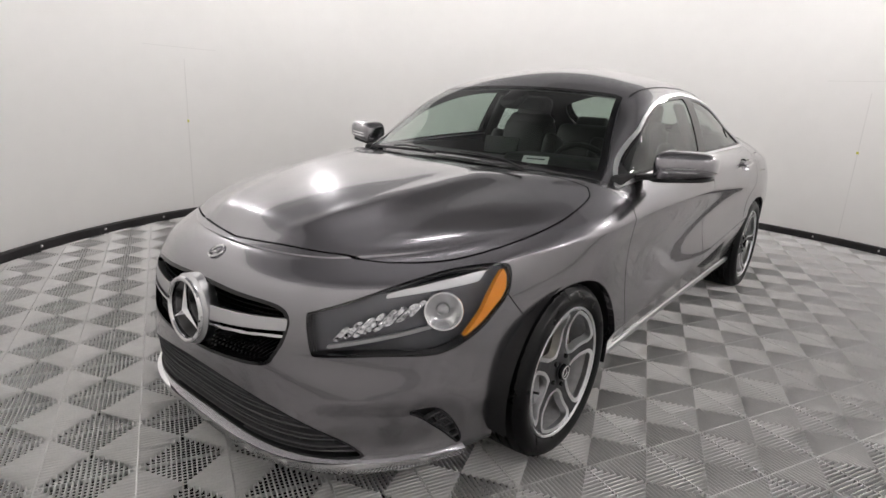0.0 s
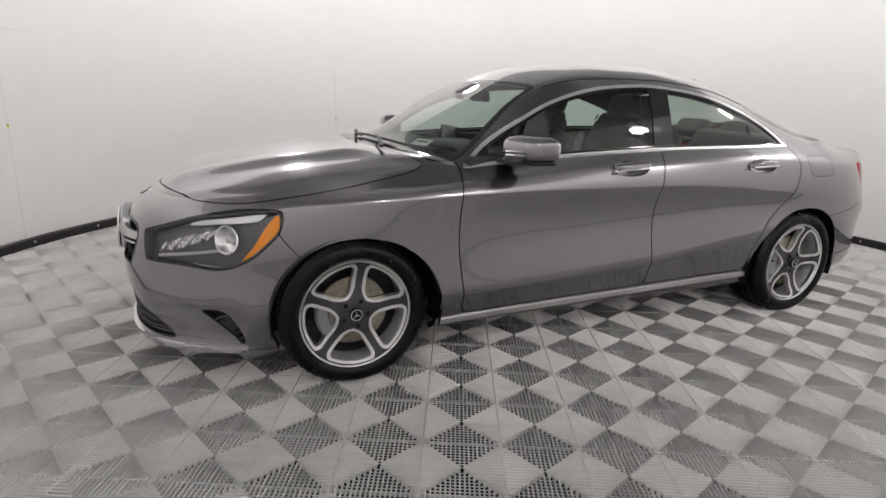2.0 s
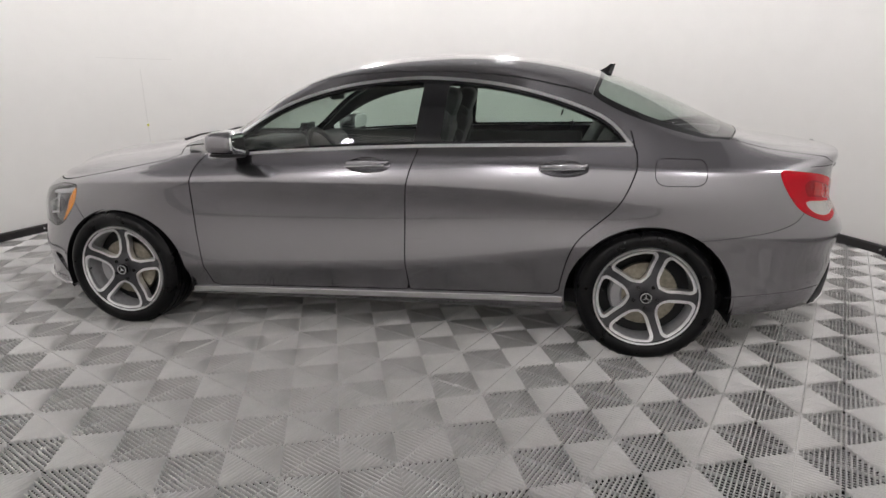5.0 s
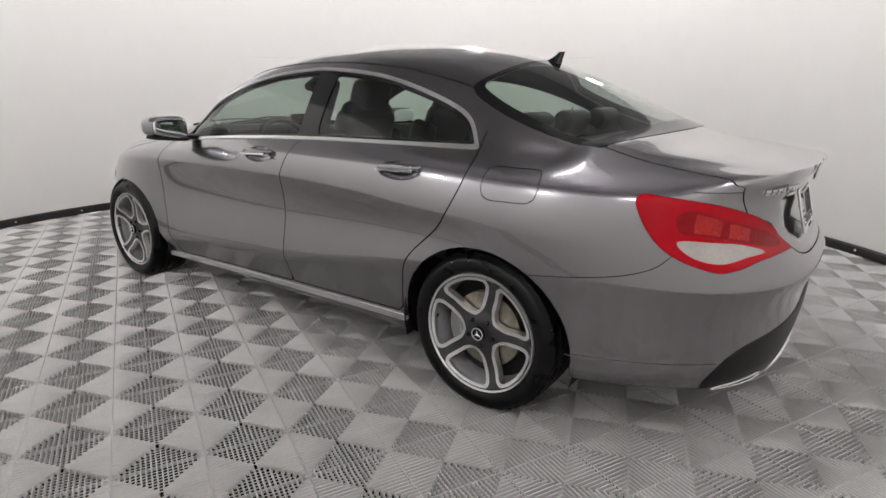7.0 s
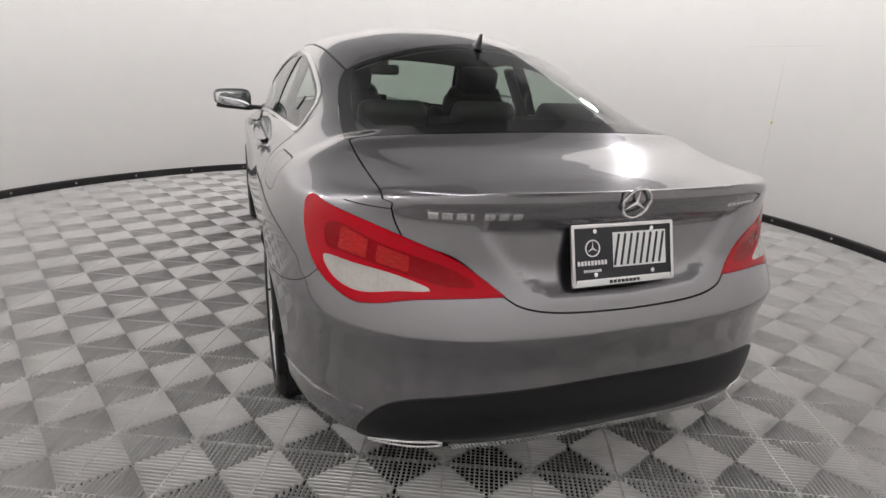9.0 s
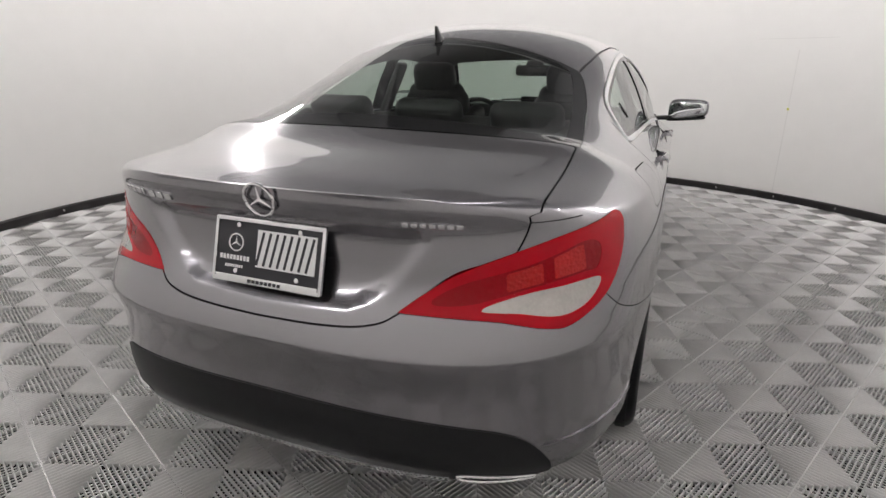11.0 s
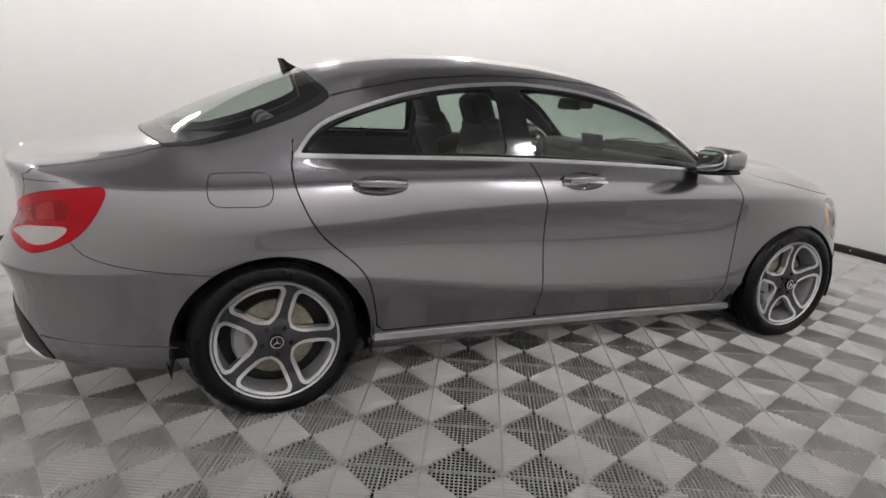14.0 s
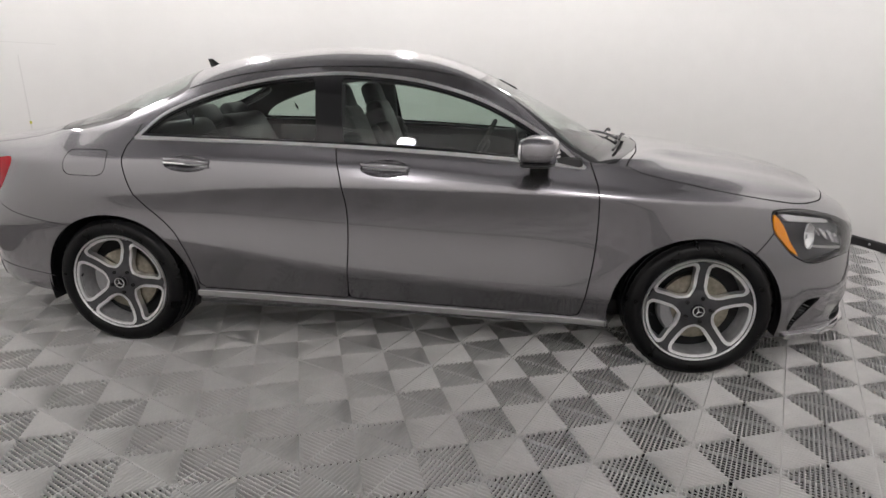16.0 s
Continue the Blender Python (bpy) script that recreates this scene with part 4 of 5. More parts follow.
# the tyre is squashed a little where it meets the floor
TYRE_R, RIM_R, WHEEL_Z = 0.317, 0.236, 0.304
BRAKE = grain(material("brake_disc_steel", (0.34, 0.31, 0.25), 0.38, 1.0), 60, 0.35, 0.1, 0.0004)
BARREL = grain(material("barrel_silver_paint", (0.42, 0.42, 0.43), 0.38, 0.25, 0.3), 40, 0.25)
CALIPER = material("caliper_grey", (0.35, 0.35, 0.36), 0.4, 0.6)


def tyre_meshes():
    prof = [(RIM_R - 0.004, -0.012), (RIM_R + 0.003, -0.004), (0.247, 0.006), (0.259, 0.0105), (0.273, 0.012), (0.289, 0.008), (0.3015, -0.002), (0.3095, -0.014)]
    tread = []
    y = -0.018
    for k in range(5):
        tread += [(TYRE_R - 0.001 * (k in (0, 4)) * 2, y), (TYRE_R - 0.001 * (k in (0, 4)), y - 0.030)]
        if k < 4:
            tread += [(TYRE_R - 0.007, y - 0.032), (TYRE_R - 0.007, y - 0.038)]
        y -= 0.040
    prof += tread
    inner = [(0.309, -0.225), (0.295, -0.236), (0.262, -0.238), (RIM_R, -0.225)]
    v, f = lathe(prof + inner, 96)
    # shoulder blocks: cut the outermost rib into lugs
    v = [Vector(q) for q in v]
    m = len(prof) + len(inner)
    for k in range(96):
        if k % 2 == 0:
            for j in (7, 8):
                q = v[k * m + j]
                s = (math.hypot(q.x, q.z) - 0.0045) / math.hypot(q.x, q.z)
                v[k * m + j] = Vector((q.x * s, q.y, q.z * s))
    for q in v:
        if q.z < -WHEEL_Z:
            q.z = -WHEEL_Z
    return v, [g[::-1] for g in f]


def build_wheel():
    parts = []
    rs = rim_sheet()
    d = wedge(rs.x, rs.z)
    face = rs.keep(-d + 0.0145)
    parts.append(("rim", face.mesh("rim", RIMGREY, 0.0), "dark grey five-spoke alloy rim"))
    band = rs.keep(-d).keep(wedge(rs.keep(-d).x, rs.keep(-d).z) - 0.0145)
    parts.append(("spoke_edge", band.mesh("spoke_edge", MACHINED, 0.030, 0.0012), "bright machined edges of the spoke openings"))
    v, f = lathe([(0.2285, -0.003), (0.231, 0.001), (0.236, 0.003), (0.2395, -0.003), (0.238, -0.012)], 96)
    parts.append(("rim_lip", mesh_of("rim_lip", v, [g[::-1] for g in f], MACHINED), "machined outer lip"))
    v, f = lathe([(0.226, -0.006), (0.218, -0.03), (0.212, -0.10), (0.214, -0.20), (0.228, -0.222)], 72)
    parts.append(("barrel", mesh_of("barrel", v, f, BARREL), "silver inner barrel of the rim"))
    v, f = lathe([(0.028, -0.012), (0.0285, 0.000), (0.0265, 0.003), (0.0, 0.004)], 32)
    parts.append(("hub_cap", mesh_of("hub_cap", v, [g[::-1] for g in f], GLOSSBLACK), "black hub cap"))
    v, f = star_mesh(0.022, 0.004)
    v = [(a, b + 0.0055, c) for a, b, c in v]
    v2, f2 = ring(0.0235, 0.0022, 28, 6)
    f = list(f) + [tuple(i + len(v) for i in g) for g in f2]
    v = v + [(a, b + 0.004, c) for a, b, c in v2]
    parts.append(("hub_emblem", mesh_of("hub_emblem", v, f, BRIGHTTRIM, sharp=20), "small chrome emblem"))
    v, f = lathe([(0.060, -0.062), (0.150, -0.062), (0.152, -0.066), (0.152, -0.084), (0.06, -0.084)], 64)
    parts.append(("brake_disc", mesh_of("brake_disc", v, [g[::-1] for g in f], BRAKE), "worn steel brake disc"))
    v, f = lathe([(0.0, -0.030), (0.058, -0.030), (0.070, -0.050), (0.075, -0.066)], 40)
    parts.append(("disc_hat", mesh_of("disc_hat", v, [g[::-1] for g in f], CALIPER), ""))
    v, f = [], []
    for k in range(13):
        a = radians(-38 + 76 * k / 12)
        s = 1 - 0.25 * abs(k / 6 - 1) ** 3
        for r, y in ((0.104, -0.095), (0.104, -0.046), (0.114, -0.038), (0.135 + 0.018 * s, -0.038), (0.135 + 0.028 * s, -0.050), (0.135 + 0.028 * s, -0.095)):
            v.append((r * math.cos(a), y, r * math.sin(a)))
    for k in range(12):
        for j in range(6):
            f.append((k * 6 + j, k * 6 + (j + 1) % 6, k * 6 + 6 + (j + 1) % 6, k * 6 + 6 + j))
    f += [(5, 4, 3, 2, 1, 0), tuple(72 + j for j in range(6))]
    me = mesh_of("brake_caliper", v, f, CALIPER)
    parts.append(("brake_caliper", me, "grey brake caliper"))
    v, f = tyre_meshes()
    parts.append(("tyre", mesh_of("tyre", v, f, RUBBER, sharp=40), "black low-profile tyre with shallow tread"))
    v, f = lathe([(0.212, -0.11), (0.0, -0.11)], 48)
    parts.append(("dust_shield", mesh_of("dust_shield", v, f, SHELL), ""))
    for k in range(5):
        a = radians(90 + 36 + 72 * k)
        v, f = lathe([(0.0085, -0.03), (0.0085, -0.012), (0.006, -0.010), (0.0, -0.0105)], 12)
        v = [(x + 0.056 * math.cos(a), y, z + 0.056 * math.sin(a)) for x, y, z in v]
        parts.append(("wheel_bolt", mesh_of("wheel_bolt", v, [g[::-1] for g in f], GLOSSBLACK), ""))
    v, f = tube([(0.196, -0.012, 0.035), (0.188, 0.006, 0.033)], 0.0042, 8)
    parts.append(("valve", mesh_of("valve", v, f, BLACK), ""))
    return parts


WHEEL_PARTS = build_wheel()
for x, side, spin in ((AX, 1, 11.0), (-AX, 1, 2.0), (AX, -1, 18.0), (-AX, -1, 1.5)):
    w = new("wheel")
    w.parent = car
    w.matrix_basis = Matrix.Translation((x, TRACK * side, WHEEL_Z)) @ (Matrix.Rotation(math.pi, 4, "Z") if side < 0 else Matrix.Identity(4)) @ Matrix.Rotation(radians(spin), 4, "Y")
    tagged(w, "five-spoke alloy wheel with a black tyre")
    for name, me, label in WHEEL_PARTS:
        ob = put(name, me, w, label)
        if name == "tyre":
            ob.matrix_basis = Matrix.Rotation(radians(-spin), 4, "Y")

# wheel housings
for x, rx, rz in ((1.328, 0.363, 0.342), (-1.354, 0.372, 0.355)):
    for side in (1, -1):
        v, f = [], []
        n = 28
        for k in range(n + 1):
            a = math.pi * (-0.085 + 1.17 * k / n)
            for y in (0.845, 0.60, 0.50):
                v.append((x + (rx + 0.012) * math.cos(a), y * side, 0.29 + (rz + 0.010) * math.sin(a)))
        for k in range(n):
            for j in range(2):
                a = k * 3 + j
                f.append((a, a + 3, a + 4, a + 1))
        c = len(v)
        v.append((x, 0.50 * side, 0.29))
        for k in range(n):
            f.append((k * 3 + 2, k * 3 + 5, c))
        put("wheel_housing", mesh_of("wheel_housing", v, f, BLACK, sharp=60), car, "black plastic wheel housing")

# underbody
b = box((3.5, 1.36, 0.09), (-0.02, 0, 0.230), 0.03)
part("underbody", b, SHELL, car, "black underbody")


# ---- nose: lamps, grille, intakes ----
NOSE = GRID.faces_where((GRID.row < NLOW) & (GRID.arc < 1.25)).finer(3)
head, grille, intake, vent = (NOSE.keep(f_front(q)(NOSE)) for q in (HEAD, GRILLE, INTAKE, VENT))
HOUSING = material("lamp_housing_grey", (0.12, 0.12, 0.135), 0.30, 0.5)
LENS = glass("clear_lens", (0.96, 0.965, 0.97))
AMBER = material("amber_plastic", (0.98, 0.33, 0.003), 0.22, 0.0, 0.2)
RED = material("red_lens", (0.46, 0.001, 0.010), 0.05, 0.0, 0.0, spec=0.22)
DEEPRED = material("deep_red_lens", (0.28, 0.001, 0.006), 0.07, 0.0, 0.0, spec=0.22)
BRIGHTRED = material("bright_red_reflector", (0.46, 0.010, 0.010), 0.10, 0.0, 0.0)
CLEARWHITE = grain(material("milky_lens", (0.50, 0.46, 0.44), 0.16, 0.45, 0.5), 120, 0.10, 0.3, 0.001)
REFLECTOR = material("reflector_chrome", (0.88, 0.88, 0.89), 0.20, 1.0)
def faceted(m, scale, strength):
    """Small flat facets, as pressed into a lamp's reflector."""
    nt = m.node_tree
    co = nt.nodes.new("ShaderNodeTexCoord")
    vo = nt.nodes.new("ShaderNodeTexVoronoi")
    vo.inputs["Scale"].default_value = scale
    bp = nt.nodes.new("ShaderNodeBump")
    bp.inputs["Strength"].default_value = strength
    bp.inputs["Distance"].default_value = 0.01
    nt.links.new(co.outputs["Object"], vo.inputs["Vector"])
    nt.links.new(vo.outputs["Distance"], bp.inputs["Height"])
    nt.links.new(bp.outputs["Normal"], bsdf(m).inputs["Normal"])
    return m


FACET = faceted(material("faceted_reflector", (0.72, 0.72, 0.74), 0.09, 1.0), 75, 0.9)
PAPER = grain(material("white_paper", (0.80, 0.80, 0.79), 0.6), 60, 0.03)
INK = material("dark_print", (0.03, 0.03, 0.035), 0.6)
for lens_mat, size, deep in ((DEEPRED, 70, 0.15), (BRIGHTRED, 110, 0.25), (CLEARWHITE, 45, 0.12)):
    faceted(lens_mat, size, deep)
AMBER_EDGE = spl((0.50, 0.912), (0.535, 0.935), (0.62, 0.990), (0.735, 1.012), (0.76, 1.015))
def b_low(q):
    return sdf(TAIL_BAND, q.arc, q.z) + 0.006


both = ((1, lambda q: q), (-1, lambda q: q.mirrored()))


def bowl(r, depth, n=28):
    """A round reflector, open towards +x."""
    prof = [(r * t, -depth * (1 - t * t)) for t in np.linspace(1, 0.0, 9)]
    v, f = lathe(prof, n)
    return [(y, -x, z) for x, y, z in v], f


def placed(v, at, normal, spin=0.0):
    """Lay a shape that faces +x at a place, facing along normal."""
    rot = Vector(normal).to_track_quat("X", "Z").to_matrix()
    turn = Matrix.Rotation(spin, 3, "X")
    return [Vector(at) + rot @ (turn @ Vector(q)) for q in v]


for side, flip in both:
    lamp = new("headlight")
    lamp.parent = car
    tagged(lamp, "clear headlight with an amber side reflector")
    v = f_front(HEAD)(head)
    tail_fine = TAIL_END.keep(f_front(TAIL)(TAIL_END))
    panel("lamp_edge", flip(head.keep(-v - 0.004)), GLOSSBLACK, lamp, 0.03, -0.002)
    panel("housing", flip(head.moved(-0.052)), HOUSING, lamp, 0, 0, "dark grey lamp housing")
    amber = head.keep(AMBER_EDGE(head.z) - head.arc)
    amber = amber.keep(f_front(HEAD)(amber) + 0.012)
    panel("amber_reflector", flip(amber), AMBER, lamp, 0.02, -0.006, "amber side reflector")
    ob = panel("lens", flip(head), LENS, lamp, 0, 0.0, "clear plastic lens")
    ob.visible_shadow = False
    for arc, z, r, depth in ((0.858, 0.618, 0.056, 0.034), ):
        p, n = on_body(arc * side, z, -0.017)
        aim = (n + Vector((0.45, 0, 0.05))).normalized()
        bv, bf = bowl(r, depth)
        put("reflector_bowl", mesh_of("reflector_bowl", placed(bv, p, aim), bf, REFLECTOR), lamp, "polished round reflector")
        rv, rf = ring(r, 0.004, 36, 6)
        rv = [(y, -x, q) for x, y, q in rv]
        put("bowl_ring", mesh_of("bowl_ring", placed(rv, p, aim), rf, REFLECTOR), lamp)
        lv, lf = lathe([(0.0, 0.004), (0.010, 0.002), (0.016, -0.004), (0.018, -0.016)], 20)
        lv = [(y, -x, q) for x, y, q in lv]
        put("bulb_shield", mesh_of("bulb_shield", placed(lv, p - aim * 0.010, aim), lf, SATIN), lamp)
    for k in range(8):
        skew = head.arc - 0.75 * (head.z - 0.58)
        flute = head.keep(np.maximum(np.abs(skew - (0.575 + 0.023 * k)) - 0.0105, np.abs(head.z - (0.562 + 0.010 * k)) - 0.034 + 0.010 * abs(k / 3.5 - 1)))
        panel("reflector_flute", flip(flute.largest().moved(-0.024 - 0.007 * (k % 2))), FACET, lamp, 0.012, 0, "polished reflector flute")
    blade = head.keep(np.maximum(np.abs(head.z - (0.515 + 0.16 * (head.arc - 0.5))) - 0.006, np.maximum(0.52 - head.arc, head.arc - 0.84)))
    panel("lamp_blade", flip(blade.largest().moved(-0.030)), SATIN, lamp, 0.012, 0, "thin silver blade inside the lamp")
    brow = head.keep(np.maximum(0.672 + 0.10 * (head.arc - 0.70) - head.z, np.maximum(0.66 - head.arc, head.arc - 0.955)))
    brow = brow.keep(f_front(HEAD)(brow) + 0.014)
    panel("lamp_brow", flip(brow.moved(-0.026)), SATIN, lamp, 0.012, 0, "silver upper brow inside the lamp")

panel("grille_frame", grille.keep(-f_front(GRILLE)(grille) - 0.010).both(), GLOSSBLACK, car, 0.05, 0.001, "black edge of the radiator grille")
panel("grille_back", grille.moved(-0.055).both(), SHELL, car, 0)
gv, gf = [], []
for row in range(13):
    z = 0.448 + 0.016 * row
    for col in range(-24, 25):
        arc = (col + 0.5 * (row % 2)) * 0.0172
        if sdf(GRILLE, np.array([arc]), np.array([z]))[0] < -0.012:
            p, n = on_body(arc, z, -0.022)
            up = Vector((0, 0, 1))
            sd = n.cross(up).normalized()
            k = len(gv)
            w = 0.0046
            gv += [p + sd * w, p + up * w, p - sd * w, p - up * w, p + n * 0.006, p + sd * w - n * 0.03, p + up * w - n * 0.03, p - sd * w - n * 0.03, p - up * w - n * 0.03]
            gf += [(k, k + 1, k + 4), (k + 1, k + 2, k + 4), (k + 2, k + 3, k + 4), (k + 3, k, k + 4)]
            gf += [(k + a, k + (a + 1) % 4, k + 5 + (a + 1) % 4, k + 5 + a) for a in range(4)]
pins = put("grille_mesh", mesh_of("grille_mesh", gv, gf, GLOSSBLACK, sharp=10), car, "black diamond pins of the grille")
pins["kind"] = "stuff"
for k in range(-1, 2):
    web = grille.keep(np.abs(grille.z - (0.475 + 0.055 * (k + 1))) - 0.0022)
    panel("grille_web", web.moved(-0.040).both(), BLACK, car, 0.01)
bar = grille.keep(np.abs(grille.z - (0.553 + 0.075 * grille.arc)) - 0.024 + 0.018 * grille.arc)
bar = bar.keep(f_front(GRILLE)(bar) + 0.006)
bar = bar.keep(0.075 - bar.arc)
for side, flip in both:
    panel("grille_louvre", flip(bar), SATIN, car, 0.022, 0.002, "silver grille louvre")
    low_lip = grille.keep(np.abs(grille.z - (0.517 + 0.085 * grille.arc)) - 0.0045)
    low_lip = low_lip.keep(np.maximum(0.085 - low_lip.arc, f_front(GRILLE)(low_lip) + 0.008))
    panel("louvre_lip", flip(low_lip.largest()), CHROME, car, 0.02, 0.004, "thin chrome lip under the louvre")


def emblem(name, at, normal, r, parent, disc_mat, label, thick=0.09):
    e = new(name)
    e.parent = parent
    tagged(e, label)
    rv, rf = ring(r, r * thick, 48, 8)
    put("emblem_ring", mesh_of("emblem_ring", placed([(y, -x, z) for x, y, z in rv], at, normal), rf, CHROME), e)
    sv, sf = star_mesh(r * 0.96, r * 0.12)
    put("emblem_star", mesh_of("emblem_star", placed([(y, -x, z) for x, y, z in sv], at, normal), sf, CHROME, sharp=15), e)
    if disc_mat:
        dv, df = lathe([(r, -0.012), (r * 0.98, -0.004), (0, -0.003)], 40)
        put("emblem_disc", mesh_of("emblem_disc", placed([(y, -x, z) for x, y, z in dv], at, normal), [g[::-1] for g in df], disc_mat), e)
    return e


emblem("grille_emblem", (2.272, 0, 0.545), (1, 0, 0.06), 0.098, car, GLOSSBLACK, "large chrome three-armed emblem in the grille")
rv, rf = lathe([(0.112, -0.05), (0.113, -0.01), (0.104, 0.0)], 48)
put("emblem_collar", mesh_of("emblem_collar", placed([(y, -x, z) for x, y, z in rv], (2.268, 0, 0.545), (1, 0, 0.06)), [g[::-1] for g in rf], SATIN), car, "silver collar round the emblem")
p, n = on_body(0.0, 0.712, 0.003)
emblem("nose_emblem", p, (n + Vector((0.1, 0, 0.3))).normalized(), 0.026, car, None, "small chrome badge on the nose", 0.16)

panel("intake_back", intake.moved(-0.06).both(), SHELL, car, 0)
panel("intake_frame", intake.keep(-f_front(INTAKE)(intake) - 0.007).both(), BLACK, car, 0.06, -0.001, "black frame of the lower intake")
for k in range(14):
    z = 0.2015 + 0.0128 * k
    slat = intake.keep(np.abs(intake.z - z) - 0.0032)
    for side, flip in both:
        panel("intake_slat", flip(slat.largest().moved(-0.008)), MESHGREY, car, 0.03)
for k in range(1, 14):
    rib = intake.keep(np.abs(intake.arc - 0.04 * k) - 0.0016)
    for side, flip in both:
        panel("intake_rib", flip(rib.largest().moved(-0.022)), MESHGREY, car, 0.02)
for side, flip in both:
    panel("vent_back", flip(vent.moved(-0.035)), SHELL, car, 0)
    panel("vent_frame", flip(vent.keep(-f_front(VENT)(vent) - 0.005)), BLACK, car, 0.035, 0.0, "black bumper vent")
    for k in range(9):
        z = 0.192 + 0.0145 * k
        panel("vent_slat", flip(vent.keep(np.abs(vent.z - z - 0.35 * (vent.arc - 0.85)) - 0.0028).largest().moved(-0.002)), MESHGREY, car, 0.02)
        panel("vent_slat", flip(vent.keep(np.abs(vent.z - z + 0.9 * (vent.arc - 0.85)) - 0.0024).largest().moved(-0.003)), MESHGREY, car, 0.02)

# chrome lip under the front bumper
lip = NOSE.keep(np.maximum(NOSE.arc - 0.93, NOSE.z - Z_BOT(NOSE.x) - 0.030 + 0.010 * smooth(0.5, 0.9, NOSE.arc)))
panel("front_lip", lip.both(), CHROME, car, 0.035, 0.016, "chrome lip under the front bumper")

# ---- tail ----
diff = bumper_r.keep(f_front(DIFFUSER)(bumper_r))
panel("rear_diffuser", diff.both(), BLACK, car, 0.012, 0.004, "black lower apron of the rear bumper")
for side, flip in both:
    lamp = new("tail_light")
    lamp.parent = car
    tagged(lamp, "red tail light with a clear lower pane")
    tail = tail_fine
    v = sdf(TAIL_CLEAR, tail.arc, tail.z)
    panel("clear_pane", flip(tail.keep(v)), CLEARWHITE, lamp, 0.004, 0.001, "milky clear pane")
    red = tail.keep(-v)
    b = sdf(TAIL_BAND, red.arc, red.z)
    band = red.keep(b)
    panel("reflector_field", flip(band), DEEPRED, lamp, 0, 0.0, "deep red field of the lamp")
    for a0, a1 in ((4.862, 4.955), (4.985, 5.075)):
        panel("reflector_cell", flip(band.keep(np.maximum(np.maximum(a0 - band.arc, band.arc - a1), b_low(band)))), BRIGHTRED, lamp, 0.003, 0.0015, "bright red reflector cell")
    red = red.keep(-b)
    e = f_front(TAIL)(red)
    panel("red_lens", flip(red), RED, lamp, 0.02, 0.001, "glossy red lens")
    # exhaust trim
    pts = []
    for k in range(40):
        a = 2 * math.pi * k / 40
        ca, sa = math.cos(a), math.sin(a)
        ex, ez = 0.110 * math.copysign(abs(ca) ** 0.55, ca), 0.0095 * math.copysign(abs(sa) ** 0.7, sa)
        q, n = on_body((5.085 + ex) * side, 0.268 + 0.10 * ex + ez, 0.008)
        pts.append(q)
    tv, tf = tube(pts, 0.0055, 8, True)
    put("exhaust_trim", mesh_of("exhaust_trim", tv, tf, CHROME), car, "slim chrome exhaust trim")
    q0 = TAIL_END.keep(np.maximum(np.abs(TAIL_END.arc - 5.085) - 0.103, np.abs(TAIL_END.z - 0.268 - 0.10 * (TAIL_END.arc - 5.085)) - 0.008))
    panel("exhaust_opening", flip(q0), SHELL, car, 0, 0.006)
strip = TAIL_END.keep(np.maximum(5.215 - TAIL_END.arc, np.abs(TAIL_END.z - Z_BOT(TAIL_END.x) - 0.012) - 0.009))
panel("rear_lip", strip.both(), CHROME, car, 0.02, 0.012, "chrome strip along the rear apron")

emblem("trunk_emblem", (-2.290, 0.0, 0.922), (-1, 0, -0.28), 0.041, trunk_lid, None, "chrome three-armed emblem on the trunk lid", 0.10)


def badge(arcs, z, h, label):
    """A row of small raised chrome blocks."""
    e = new("trunk_badge")
    e.parent = car
    tagged(e, label)
    for a0, a1 in arcs:
        for zz, hh in ((z, h), ):
            p, n = on_body((a0 + a1) / 2, zz, 0.002)
            bm = box((0.004, abs(a1 - a0), hh), (0, 0, 0), 0.0012)
            bmesh.ops.transform(bm, matrix=Matrix.Translation(p) @ n.to_track_quat("X", "Z").to_matrix().to_4x4(), verts=bm.verts)
            part("badge_bar", bm, CHROME, e)


badge([(5.105 + 0.036 * k, 5.105 + 0.036 * k + (0.026 if k != 3 else 0.008)) for k in range(7)], 0.893, 0.019, "chrome model badge as plain raised bars")
badge([(-5.305 + 0.021 * k, -5.305 + 0.021 * k + 0.015) for k in range(7)], 0.893, 0.012, "small chrome badge as plain raised bars")

# licence plate
plate = new("license_plate")
plate.parent = car
tagged(plate, "black dealer plate in a chrome frame with plain bars")
plate.matrix_basis = Matrix.Translation((-2.268, 0.004, 0.782)) @ Matrix.Rotation(radians(15), 4, "Y") @ Matrix.Rotation(math.pi, 4, "Z")
bm = bmesh.new()
for s in (1, -1):
    box((0.010, 0.318, 0.012), (0.002, 0, s * 0.076), 0.003, None, 2, bm)
    box((0.010, 0.010, 0.160), (0.002, s * 0.156, 0), 0.003, None, 2, bm)
box((0.010, 0.30, 0.014), (0.002, 0, -0.069), 0.003, None, 2, bm)
part("plate_frame", bm, CHROME, plate, "chrome plate frame")
part("plate_field", box((0.004, 0.306, 0.150), (-0.001, 0, 0), 0.001), INK, plate, "black plate")
part("plate_panel", box((0.002, 0.170, 0.092), (0.0025, 0.052, 0.010), 0.0005), PAPER, plate, "white panel with slanting dark bars")
for k in range(8):
    bm = box((0.0012, 0.0065, 0.084), (0, 0, 0))
    bmesh.ops.transform(bm, matrix=Matrix.Translation((0.0042, -0.022 + 0.0205 * k, 0.010)) @ Matrix.Rotation(radians(-11), 4, "X"), verts=bm.verts)
    part("plate_bar", bm, INK, plate)
rv, rf = ring(0.021, 0.002, 28, 6)
